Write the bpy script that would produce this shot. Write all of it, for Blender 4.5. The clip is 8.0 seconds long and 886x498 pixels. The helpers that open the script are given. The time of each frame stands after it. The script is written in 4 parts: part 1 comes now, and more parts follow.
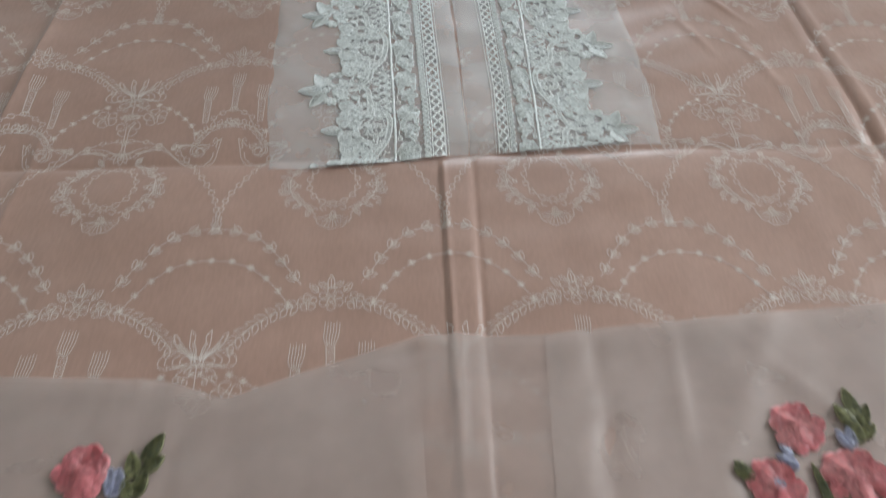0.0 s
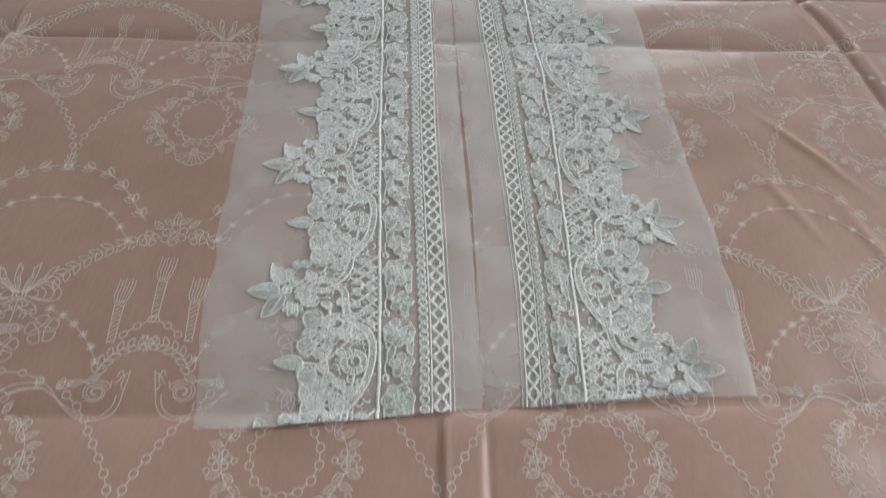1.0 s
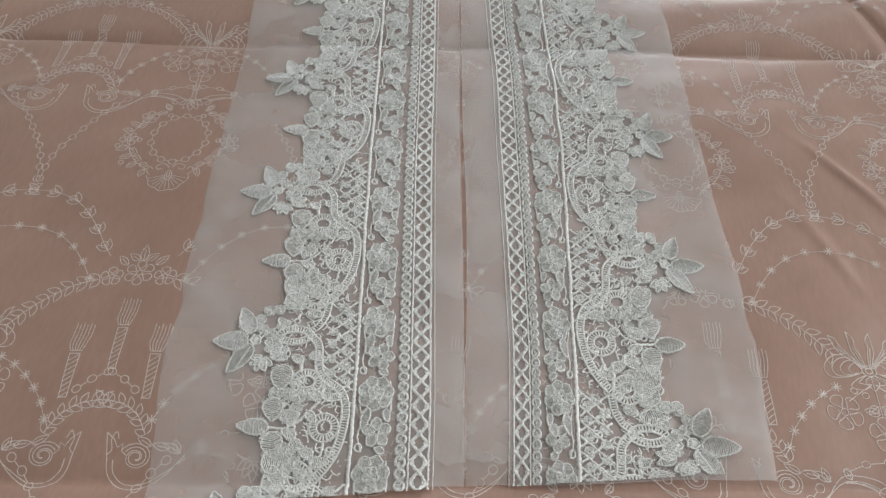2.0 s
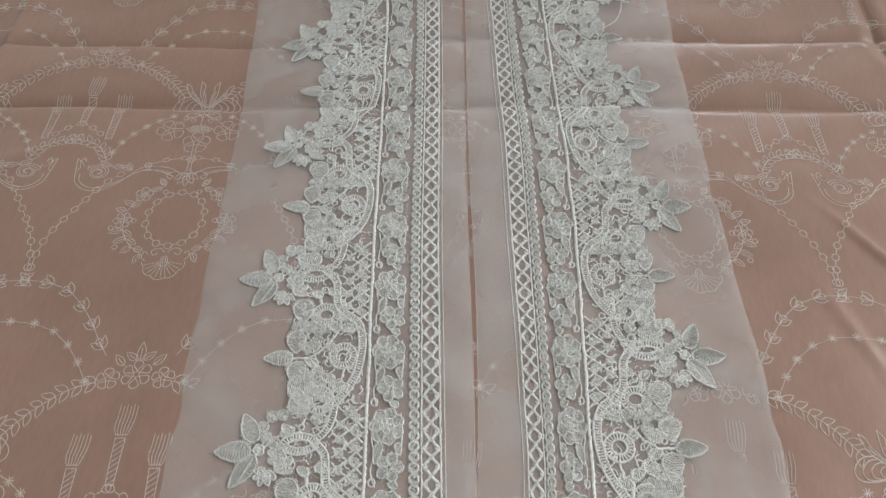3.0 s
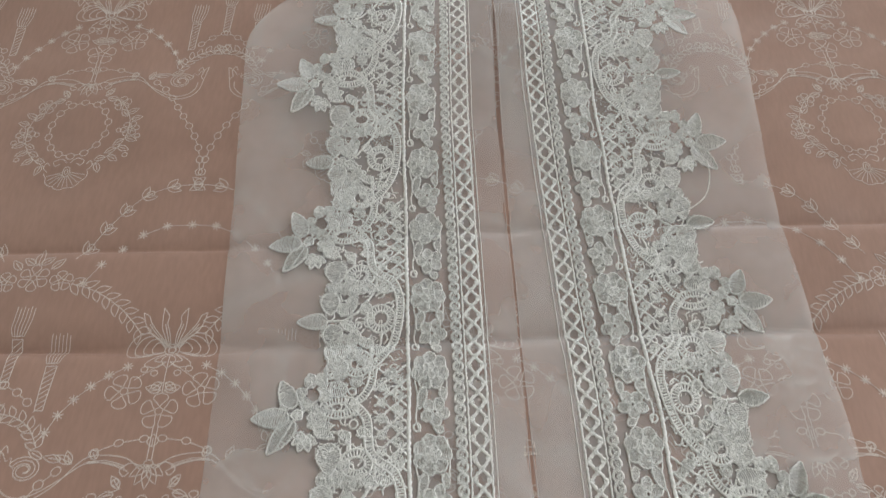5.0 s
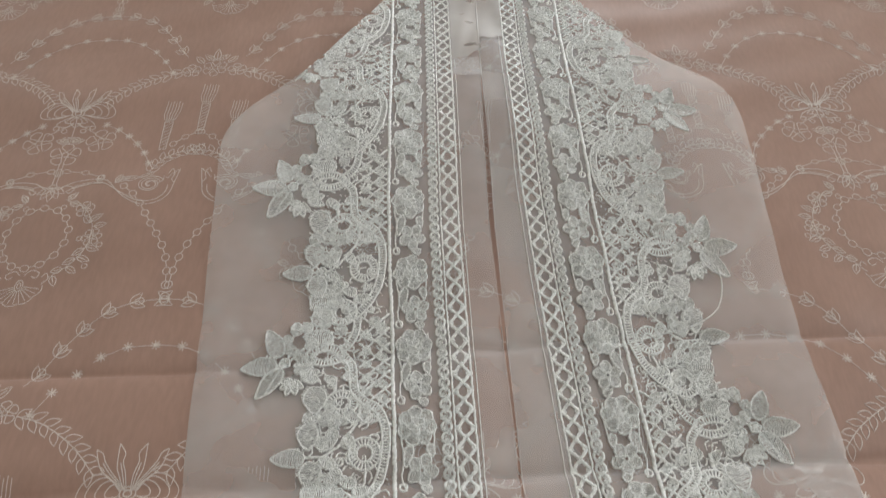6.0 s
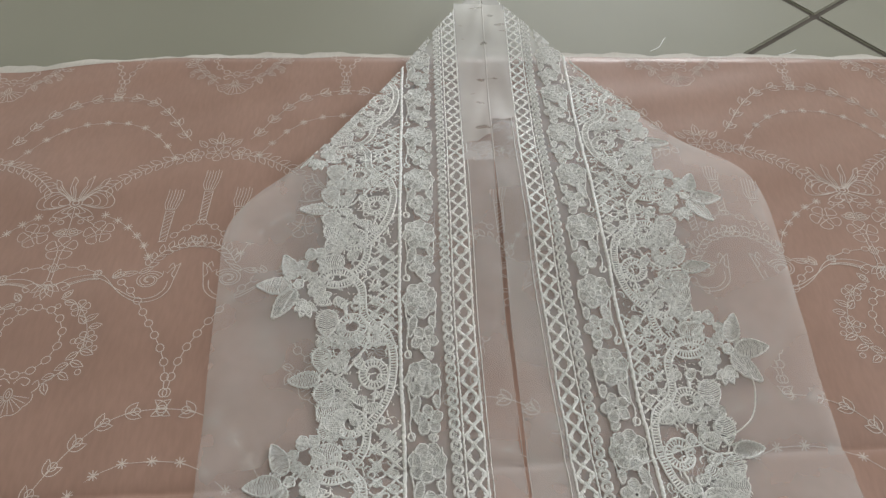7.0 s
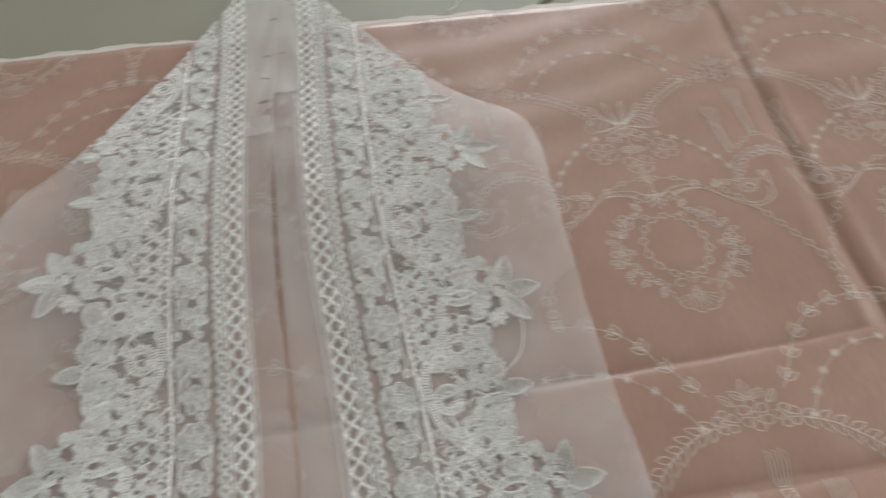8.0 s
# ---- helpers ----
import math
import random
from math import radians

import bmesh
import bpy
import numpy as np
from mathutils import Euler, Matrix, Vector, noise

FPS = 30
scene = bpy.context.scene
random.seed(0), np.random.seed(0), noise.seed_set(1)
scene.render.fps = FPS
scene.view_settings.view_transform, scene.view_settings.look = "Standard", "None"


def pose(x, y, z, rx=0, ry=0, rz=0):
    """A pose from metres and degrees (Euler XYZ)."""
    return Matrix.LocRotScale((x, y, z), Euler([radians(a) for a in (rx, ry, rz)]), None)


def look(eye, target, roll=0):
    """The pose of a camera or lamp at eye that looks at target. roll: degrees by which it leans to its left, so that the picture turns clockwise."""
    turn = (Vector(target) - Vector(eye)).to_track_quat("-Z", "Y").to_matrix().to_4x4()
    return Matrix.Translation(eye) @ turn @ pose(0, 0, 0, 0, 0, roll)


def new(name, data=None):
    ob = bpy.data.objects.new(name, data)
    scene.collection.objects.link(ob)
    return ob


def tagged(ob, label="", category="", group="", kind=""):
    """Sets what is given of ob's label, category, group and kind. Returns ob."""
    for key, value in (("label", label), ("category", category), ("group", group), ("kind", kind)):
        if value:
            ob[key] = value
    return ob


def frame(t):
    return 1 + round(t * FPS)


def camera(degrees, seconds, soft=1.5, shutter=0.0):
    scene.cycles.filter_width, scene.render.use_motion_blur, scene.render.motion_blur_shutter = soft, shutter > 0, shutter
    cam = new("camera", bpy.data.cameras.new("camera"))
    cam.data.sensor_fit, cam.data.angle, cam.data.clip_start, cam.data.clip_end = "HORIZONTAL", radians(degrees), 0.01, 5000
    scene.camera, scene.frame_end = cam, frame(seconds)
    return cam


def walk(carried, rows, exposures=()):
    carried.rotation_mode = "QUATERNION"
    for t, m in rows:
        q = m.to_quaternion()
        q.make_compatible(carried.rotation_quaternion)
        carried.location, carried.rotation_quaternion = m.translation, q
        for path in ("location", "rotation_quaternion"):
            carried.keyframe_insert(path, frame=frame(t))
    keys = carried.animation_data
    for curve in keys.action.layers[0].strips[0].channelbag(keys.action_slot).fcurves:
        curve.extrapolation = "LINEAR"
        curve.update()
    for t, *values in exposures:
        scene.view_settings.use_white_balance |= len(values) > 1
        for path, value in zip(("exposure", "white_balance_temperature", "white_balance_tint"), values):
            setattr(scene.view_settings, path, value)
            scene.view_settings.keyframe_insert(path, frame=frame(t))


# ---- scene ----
cam = camera(60.3, 8.0, 1.36, 0.3)
PATH = [
    (0, (-0.013, -0.039, 0.454), (0.027, 1.204, -1.112), 2.1),
    (0.5, (-0.018, 0.115, 0.425), (0.012, 1.376, -1.127), 4.0),
    (0.8, (-0.015, 0.181, 0.408), (0.016, 1.429, -1.154), 4.9),
    (1, (-0.014, 0.22, 0.409), (0.017, 1.458, -1.162), 3.8),
    (1.2, (-0.02, 0.259, 0.419), (0.006, 1.487, -1.16), 3.7),
    (2.3, (0.022, 0.314, 0.396), (-0.067, 1.422, -1.267), 0.1),
    (2.5, (0.021, 0.34, 0.401), (-0.051, 1.427, -1.276), -1.3),
    (3, (0.009, 0.368, 0.423), (-0.07, 1.46, -1.251), -0.6),
    (3.5, (-0.007, 0.423, 0.412), (-0.098, 1.482, -1.282), -2.2),
    (4, (-0.025, 0.491, 0.412), (-0.084, 1.521, -1.302), -1.3),
    (4.5, (-0.03, 0.547, 0.404), (-0.076, 1.559, -1.321), -0.2),
    (4.7, (-0.034, 0.571, 0.403), (-0.077, 1.579, -1.323), -0.6),
    (5.8, (-0.04, 0.628, 0.374), (-0.06, 1.787, -1.256), 0.0),
    (6, (-0.04, 0.641, 0.377), (-0.05, 1.818, -1.239), 0.1),
    (6.5, (-0.038, 0.666, 0.382), (-0.061, 1.885, -1.204), -0.4),
    (7, (-0.046, 0.685, 0.38), (-0.067, 1.94, -1.178), -0.6),
    (7.5, (-0.033, 0.673, 0.374), (-0.069, 1.917, -1.191), -1.4),
    (8, (0.06, 0.668, 0.365), (0.164, 1.9, -1.207), -2.9),
]
walk(cam, [(t, look(eye, target, roll)) for t, eye, target, roll in PATH],
     exposures=((0.0, 0.11, 5880, 4), (0.5, 0.10, 5880, 5), (1.0, 0.05, 6050, 7.5), (2.5, 0.01, 6360, 10), (4.5, 0.06, 6450, 10), (6.0, 0.06, 6560, 10), (8.0, 0.03, 6560, 10)))

# ---- light ----
world = bpy.data.worlds.new("sky")
scene.world = world
world.use_nodes = True
wt = world.node_tree
sky = wt.nodes.new("ShaderNodeTexSky")
sky.sky_type = "NISHITA"
sky.sun_disc = False
sky.sun_elevation = radians(38)
sky.sun_rotation = radians(60)
wt.links.new(sky.outputs[0], wt.nodes["Background"].inputs[0])
wt.nodes["Background"].inputs[1].default_value = 0.1
sun = new("sun", bpy.data.lights.new("sun", "SUN"))
sun.data.energy = 1.0
sun.data.angle = radians(12)
sun.data.color = (1.0, 0.95, 0.88)
sun.matrix_world = look((8, 5, 6), (0, 0.6, 0))
WIN_X, WIN_Y, WIN_Z = 2.5, 0.85, 1.72
WIN_W, WIN_H = 2.2, 1.5
daylight = new("window_daylight", bpy.data.lights.new("window_daylight", "AREA"))
daylight.data.shape = "RECTANGLE"
daylight.data.size, daylight.data.size_y = WIN_W, WIN_H
daylight.data.energy = 35.0
daylight.data.color = (0.97, 0.985, 1.0)
daylight.matrix_world = look((WIN_X - 0.02, WIN_Y, WIN_Z), (0.0, WIN_Y, WIN_Z))

# open door at the far end, unseen, added so low light catches the creases
DOOR_X, DOOR_Y, DOOR_W, DOOR_H = 0.8, 4.90, 1.7, 2.1
ahead_light = new("added_door_light", bpy.data.lights.new("added_door_light", "AREA"))
ahead_light.data.shape = "RECTANGLE"
ahead_light.data.size, ahead_light.data.size_y = DOOR_W, DOOR_H - 0.1
ahead_light.data.energy = 66.0
ahead_light.data.color = (0.95, 0.98, 1.0)
ahead_light.matrix_world = look((DOOR_X, DOOR_Y - 0.02, DOOR_H / 2 + 0.02), (DOOR_X, 0.0, DOOR_H / 2 + 0.02))


# ---- materials ----
def nodes_of(name):
    m = bpy.data.materials.new(name)
    m.use_nodes = True
    return m, m.node_tree.nodes, m.node_tree.links, m.node_tree.nodes["Principled BSDF"]


def add_noise(nd, lk, scale, detail=3.0, stretch=(1, 1, 1)):
    tc = nd.new("ShaderNodeTexCoord")
    mp = nd.new("ShaderNodeMapping")
    mp.inputs["Scale"].default_value = stretch
    n = nd.new("ShaderNodeTexNoise")
    n.inputs["Scale"].default_value = scale
    n.inputs["Detail"].default_value = detail
    lk.new(tc.outputs["Object"], mp.inputs["Vector"])
    lk.new(mp.outputs["Vector"], n.inputs["Vector"])
    return n.outputs["Fac"]


def ramp(nd, lk, fac, low, high, a=0.3, b=0.7):
    r = nd.new("ShaderNodeValToRGB")
    r.color_ramp.elements[0].position, r.color_ramp.elements[1].position = a, b
    r.color_ramp.elements[0].color, r.color_ramp.elements[1].color = (*low, 1), (*high, 1)
    lk.new(fac, r.inputs[0])
    return r.outputs[0]


def mix_mul(nd, lk, a, b, fac=1.0):
    m = nd.new("ShaderNodeMix")
    m.data_type, m.blend_type = "RGBA", "MULTIPLY"
    m.inputs[0].default_value = fac
    lk.new(a, m.inputs[6])
    lk.new(b, m.inputs[7])
    return m.outputs[2]


def add_bump(nd, lk, bsdf, height, strength, distance):
    b = nd.new("ShaderNodeBump")
    b.inputs["Strength"].default_value = strength
    b.inputs["Distance"].default_value = distance
    lk.new(height, b.inputs["Height"])
    lk.new(b.outputs[0], bsdf.inputs["Normal"])


def cloth(name, low, high, rough, sheen, weave_scale, spec=0.35):
    m, nd, lk, b = nodes_of(name)
    big = ramp(nd, lk, add_noise(nd, lk, 9.0, 4.0), low, high, 0.25, 0.75)
    fine = ramp(nd, lk, add_noise(nd, lk, 420.0, 2.0, (1, 0.25, 1)), (0.90, 0.90, 0.90), (1, 1, 1), 0.3, 0.7)
    lk.new(mix_mul(nd, lk, big, fine), b.inputs["Base Color"])
    b.inputs["Roughness"].default_value = rough
    b.inputs["Specular IOR Level"].default_value = spec
    b.inputs["Sheen Weight"].default_value = sheen
    b.inputs["Sheen Roughness"].default_value = 0.4
    add_bump(nd, lk, b, add_noise(nd, lk, weave_scale * 3, 2.0), 0.10, 0.0002)
    return m


def thread(name, low, high, rough, spec=0.4, scale=900.0, relief=0.4, grain_shade=0.85, sheen=0.2):
    m, nd, lk, b = nodes_of(name)
    c = ramp(nd, lk, add_noise(nd, lk, 60.0, 3.0), low, high)
    # fine random tone; its dark specks paint in the shade between stitches
    fine = ramp(nd, lk, add_noise(nd, lk, scale * 0.8, 2.0), (grain_shade, grain_shade, grain_shade), (1, 1, 1), 0.36, 0.6)
    lk.new(mix_mul(nd, lk, c, fine), b.inputs["Base Color"])
    b.inputs["Roughness"].default_value = rough
    b.inputs["Specular IOR Level"].default_value = spec
    b.inputs["Sheen Weight"].default_value = sheen
    add_bump(nd, lk, b, add_noise(nd, lk, scale, 2.0), relief, 0.0006)
    return m


def organza(name, tint, cover, rough=0.42, flecks=False):
    """Sheer woven cloth: part of the light goes straight through between the threads."""
    m, nd, lk, b = nodes_of(name)
    c = ramp(nd, lk, add_noise(nd, lk, 14.0, 4.0), [k * 0.93 for k in tint], tint)
    if flecks:
        # torn specks of a brown interlining
        spots = ramp(nd, lk, add_noise(nd, lk, 130.0, 1.0, (0.45, 1, 1)), (0.42, 0.33, 0.27), (1, 1, 1), 0.29, 0.33)
        c = mix_mul(nd, lk, c, spots)
    lk.new(c, b.inputs["Base Color"])
    b.inputs["Roughness"].default_value = rough
    b.inputs["Sheen Weight"].default_value = 0.65
    b.inputs["Sheen Roughness"].default_value = 0.35
    a = nd.new("ShaderNodeMapRange")
    a.inputs["To Min"].default_value, a.inputs["To Max"].default_value = cover - 0.12, cover + 0.12
    lk.new(add_noise(nd, lk, 22.0, 3.0), a.inputs["Value"])
    lk.new(a.outputs[0], b.inputs["Alpha"])
    add_bump(nd, lk, b, add_noise(nd, lk, 1300.0, 2.0), 0.08, 0.0002)
    return m


def plain(name, low, high, rough, scale=6.0, bump=0.1, dist=0.001, bump_scale=120.0):
    m, nd, lk, b = nodes_of(name)
    c = ramp(nd, lk, add_noise(nd, lk, scale, 5.0), low, high)
    lk.new(c, b.inputs["Base Color"])
    b.inputs["Roughness"].default_value = rough
    add_bump(nd, lk, b, add_noise(nd, lk, bump_scale, 3.0), bump, dist)
    return m


M_PINK = cloth("pink_satin_cotton", (0.380, 0.231, 0.179), (0.444, 0.277, 0.218), 0.35, 0.17, 420.0, 0.42)
M_SELVEDGE = cloth("white_selvedge", (0.56, 0.52, 0.46), (0.66, 0.62, 0.56), 0.7, 0.2, 260.0)
M_THREAD = thread("cream_embroidery_thread", (0.70, 0.605, 0.55), (0.79, 0.70, 0.645), 0.5)
M_LACE = thread("white_lace_cotton", (0.86, 0.865, 0.83), (0.93, 0.93, 0.90), 0.27, 1.0, 620.0, 1.0, 0.82, 0.85)
M_ORGANZA = organza("white_organza", (0.89, 0.87, 0.86), 0.285)
M_PLACKET = organza("placket_organza", (0.90, 0.87, 0.85), 0.15)
M_FACING = organza("doubled_organza", (0.72, 0.69, 0.65), 0.46, 0.42, True)
M_BORDER = organza("blush_organza", (0.57, 0.447, 0.40), 0.44)
M_ROSE = thread("coral_satin_thread", (0.82, 0.235, 0.26), (0.96, 0.46, 0.46), 0.30, 0.6, 420.0, 0.9, 0.80)
M_LEAF = thread("green_satin_thread", (0.13, 0.135, 0.042), (0.42, 0.40, 0.20), 0.34, 0.6, 420.0, 0.9, 0.45)
M_LILAC = thread("lilac_satin_thread", (0.49, 0.49, 0.66), (0.66, 0.65, 0.79), 0.36, 0.6, 420.0, 0.9, 0.6)
M_TILE = plain("beige_ceramic_tile", (0.272, 0.268, 0.208), (0.316, 0.31, 0.248), 0.5, 2.5, 0.05, 0.0005, 60.0)
M_GROUT = plain("brown_grout", (0.10, 0.085, 0.07), (0.15, 0.13, 0.11), 0.9, 40.0, 0.4, 0.001)
M_WALL = plain("white_wall_paint", (0.72, 0.71, 0.68), (0.78, 0.77, 0.74), 0.8, 2.0, 0.15, 0.002)
M_FRAME = plain("white_window_paint", (0.7, 0.7, 0.68), (0.78, 0.78, 0.76), 0.5)


# ---- mesh helpers ----
def mesh_part(name, verts, faces, mat, parent=None, label="", smooth=True):
    me = bpy.data.meshes.new(name)
    me.from_pydata([tuple(v) for v in verts], [], faces)
    me.materials.append(mat)
    if smooth:
        me.polygons.foreach_set("use_smooth", [True] * len(me.polygons))
    me.update()
    ob = new(name, me)
    if parent:
        ob.parent = parent
    if label:
        ob["label"] = label
    return ob


def part(name, bm, mat, parent=None, label="", smooth=False):
    me = bpy.data.meshes.new(name)
    bm.to_mesh(me)
    bm.free()
    me.materials.append(mat)
    if smooth:
        me.polygons.foreach_set("use_smooth", [True] * len(me.polygons))
    ob = new(name, me)
    if parent:
        ob.parent = parent
    if label:
        ob["label"] = label
    return ob


def box(bm, x0, y0, z0, x1, y1, z1, bevel=0.0):
    r = bmesh.ops.create_cube(bm, size=1.0, matrix=Matrix.LocRotScale(((x0 + x1) / 2, (y0 + y1) / 2, (z0 + z1) / 2), None, (x1 - x0, y1 - y0, z1 - z0)))
    if bevel:
        es = {e for v in r["verts"] for e in v.link_edges}
        bmesh.ops.bevel(bm, geom=list(es), offset=bevel, segments=2, affect="EDGES")


def smooth_path(pts, per=8, closed=False):
    """Catmull-Rom curve through a few control points."""
    p = [np.array(a, float) for a in pts]
    n = len(p)
    out = []
    spans = n if closed else n - 1
    for i in range(spans):
        if closed:
            a, b, c, d = p[(i - 1) % n], p[i], p[(i + 1) % n], p[(i + 2) % n]
        else:
            a, b, c, d = p[max(i - 1, 0)], p[i], p[i + 1], p[min(i + 2, n - 1)]
        for k in range(per):
            t = k / per
            out.append(0.5 * (2 * b + (c - a) * t + (2 * a - 5 * b + 4 * c - d) * t * t + (3 * b - a - 3 * c + d) * t ** 3))
    if not closed:
        out.append(p[-1])
    return out


def resample(pts, step):
    p = np.array(pts)
    d = np.concatenate([[0], np.cumsum(np.hypot(*(p[1:] - p[:-1]).T))])
    n = max(1, int(round(d[-1] / step)))
    s = np.linspace(0, d[-1], n + 1)
    q = np.stack([np.interp(s, d, p[:, 0]), np.interp(s, d, p[:, 1])], 1)
    g = np.gradient(q, axis=0)
    return q, np.arctan2(g[:, 1], g[:, 0])


class Sketch:
    """Threads laid out on a flat cloth; settled onto the cloth's surface when built."""

    def __init__(self, padded=True):
        self.v, self.f, self.padded = [], [], padded

    def stroke(self, pts, width, height, closed=False, lift=0.0):
        p = np.array(pts, float)
        if not closed and len(p) == 2 and math.hypot(*(p[1] - p[0])) > 0.004:
            p = np.linspace(p[0], p[1], 2 + int(math.hypot(*(p[1] - p[0])) / 0.003))
        n = len(p)
        if n < 2:
            return
        g = (np.roll(p, -1, 0) - np.roll(p, 1, 0)) if closed else np.gradient(p, axis=0)
        l = np.maximum(np.hypot(g[:, 0], g[:, 1]), 1e-9)
        nx, ny = -g[:, 1] / l * width / 2, g[:, 0] / l * width / 2
        o = len(self.v)
        for i in range(n):
            self.v.append((p[i, 0] + nx[i], p[i, 1] + ny[i], lift))
            self.v.append((p[i, 0], p[i, 1], lift + height))
            self.v.append((p[i, 0] - nx[i], p[i, 1] - ny[i], lift))
        for i in range(n if closed else n - 1):
            a, b = o + 3 * i, o + 3 * ((i + 1) % n)
            self.f += [(a, a + 1, b + 1, b), (a + 1, a + 2, b + 2, b + 1)]

    def ring(self, x, y, rx, ry, width, height, turn=0.0, n=14, lift=0.0):
        c, s = math.cos(turn), math.sin(turn)
        pts = []
        for k in range(n):
            a = 2 * math.pi * k / n
            u, w = rx * math.cos(a), ry * math.sin(a)
            pts.append((x + c * u - s * w, y + s * u + c * w))
        self.stroke(pts, width, height, True, lift)

    def leaf_line(self, x, y, turn, length, wide, width, height, rib=True, n=6):
        """A leaf drawn in outline."""
        c, s = math.cos(turn), math.sin(turn)
        ups = [(length * k / n, wide / 2 * math.sin(math.pi * (k / n) ** 0.8)) for k in range(n + 1)]
        loop = ups + [(a, -b) for a, b in reversed(ups[1:-1])]
        self.stroke([(x + c * a - s * b, y + s * a + c * b) for a, b in loop], width, height, True)
        if rib:
            self.stroke([(x, y), (x + c * length * 0.7, y + s * length * 0.7)], width, height)

    def flower_line(self, x, y, r, petals, turn, width, height, core=0.28):
        """A flower drawn in outline, petal by petal."""
        for k in range(petals):
            a = turn + 2 * math.pi * k / petals
            c, s = math.cos(a), math.sin(a)
            half = r * math.tan(math.pi / petals) * 0.72
            loop = [(r * core, 0), (r * 0.46, half * 0.30), (r * 0.72, half * 0.78), (r * 0.95, half * 0.60), (r * 1.05, 0), (r * 0.95, -half * 0.60), (r * 0.72, -half * 0.78), (r * 0.46, -half * 0.30)]
            self.stroke([(x + c * u - s * w, y + s * u + c * w) for u, w in smooth_path(loop, 3, True)], width, height, True)
        self.ring(x, y, r * core * 0.8, r * core * 0.8, width, height, n=8)

    def rungs(self, lines, width, height):
        """Single stitches, each a short raised thread: lines of (x, y, z)."""
        for line in lines:
            p = np.array(line, float)
            d = p[-1, :2] - p[0, :2]
            l = max(math.hypot(*d), 1e-9)
            nx, ny = -d[1] / l * width / 2, d[0] / l * width / 2
            o = len(self.v)
            for a, b, c in p:
                self.v += [(a + nx, b + ny, c), (a, b, c + height), (a - nx, b - ny, c)]
            for i in range(len(p) - 1):
                a, b = o + 3 * i, o + 3 * i + 3
                self.f += [(a, a + 1, b + 1, b), (a + 1, a + 2, b + 2, b + 1)]

    def satin(self, x, y, turn, length, wide, height, lift=0.0, pitch=0.0009, rim=True, blunt=0.75, base=True):
        """A leaf of close cross stitches over a low padding, with a whipped rim."""
        c, s = math.cos(turn), math.sin(turn)

        def half(t):
            return wide / 2 * max(0.05, math.sin(math.pi * min(1, 0.02 + 0.96 * t) ** blunt)) ** 0.8

        def put(a, b):
            return x + c * a - s * b, y + s * a + c * b
        pad = height * 0.4
        if base and self.padded:
            n = 7
            o = len(self.v)
            for i in range(n + 1):
                t = i / n
                fall = min(1, 0.3 + 2.5 * t, 0.3 + 2.5 * (1 - t))
                for k, zz in ((1.0, 0.0), (0.5, 0.85), (0.0, 1.0), (-0.5, 0.85), (-1.0, 0.0)):
                    self.v.append((*put(length * t, half(t) * k), lift + pad * zz * fall))
            for i in range(n):
                for k in range(4):
                    a, b = o + 5 * i + k, o + 5 * (i + 1) + k
                    self.f.append((a, b, b + 1, a + 1))
        m = max(3, int(length / pitch))
        lines = []
        for i in range(1, m + 1):
            t = i / (m + 1)
            w = half(t) * random.uniform(0.98, 1.14) + (0.0 if self.padded else random.uniform(0.0002, 0.0009))
            skew = -0.30 * w + random.uniform(-0.0003, 0.0003)
            fall = min(1, 0.3 + 2.5 * t, 0.3 + 2.5 * (1 - t))
            up = random.uniform(0.8, 1.25)
            end = lift + (0.0 if self.padded else height * random.uniform(0.2, 1.0))
            lines.append([(*put(length * t + skew, w), end), (*put(length * t + skew * 0.55, w * 0.55), lift + pad * up * fall), (*put(length * t, 0), lift + pad * 0.55 * fall),
                          (*put(length * t + skew * 0.55, -w * 0.55), lift + pad * up * fall), (*put(length * t + skew, -w), end)])
        self.rungs(lines, pitch * (0.70 if self.padded else 0.68), height * 0.80)
        if rim:
            e = [(length * k / 10, half(k / 10)) for k in range(11)]
            loop = e + [(a, -b) for a, b in reversed(e)] + [e[0]]
            self.cord([put(a, b) for a, b in loop], 0.0010 if self.padded else 0.0012, height * (0.85 if self.padded else 1.6), lift, 0.0010)

    def rosette(self, x, y, r, lobes, turn, height, lift=0.0, n=0, heart=True, rim=True, base=True, scallop=0.10):
        """A round flower of radiating stitches with a scalloped whipped rim."""
        def edge(a):
            return r * (1 + scallop * math.cos(lobes * a + turn) + 0.03 * math.cos(3 * a + 2 * turn))
        if base and self.padded and r > 0.0042:
            m = 16
            o = len(self.v)
            for i in range(m):
                a = 2 * math.pi * i / m
                for f, z in ((0.45, 0.5), (1.0, 0.0)):
                    self.v.append((x + f * edge(a) * math.cos(a), y + f * edge(a) * math.sin(a), lift + z * height))
            self.v.append((x, y, lift + height * 0.45))
            for i in range(m):
                a, b = o + 2 * i, o + 2 * ((i + 1) % m)
                self.f += [(a, a + 1, b + 1, b), (len(self.v) - 1, a, b)]
        q = max(6, int(2 * math.pi * r / 0.0017))
        lines = []
        for i in range(q):
            a = 2 * math.pi * i / q + random.uniform(-0.06, 0.06)
            ca, sa = math.cos(a), math.sin(a)
            e = edge(a) * random.uniform(0.92, 1.05)
            lines.append([(x + 0.2 * r * ca, y + 0.2 * r * sa, lift + height * 0.45), (x + 0.5 * e * ca, y + 0.5 * e * sa, lift + height * 0.5), (x + e * ca, y + e * sa, lift)])
        self.rungs(lines, 0.0007, height * 0.5)
        if rim:
            self.cord([(x + edge(a) * math.cos(a), y + edge(a) * math.sin(a)) for a in np.linspace(0, 2 * math.pi, 48)], 0.0013, height * 1.4, lift, 0.0011)
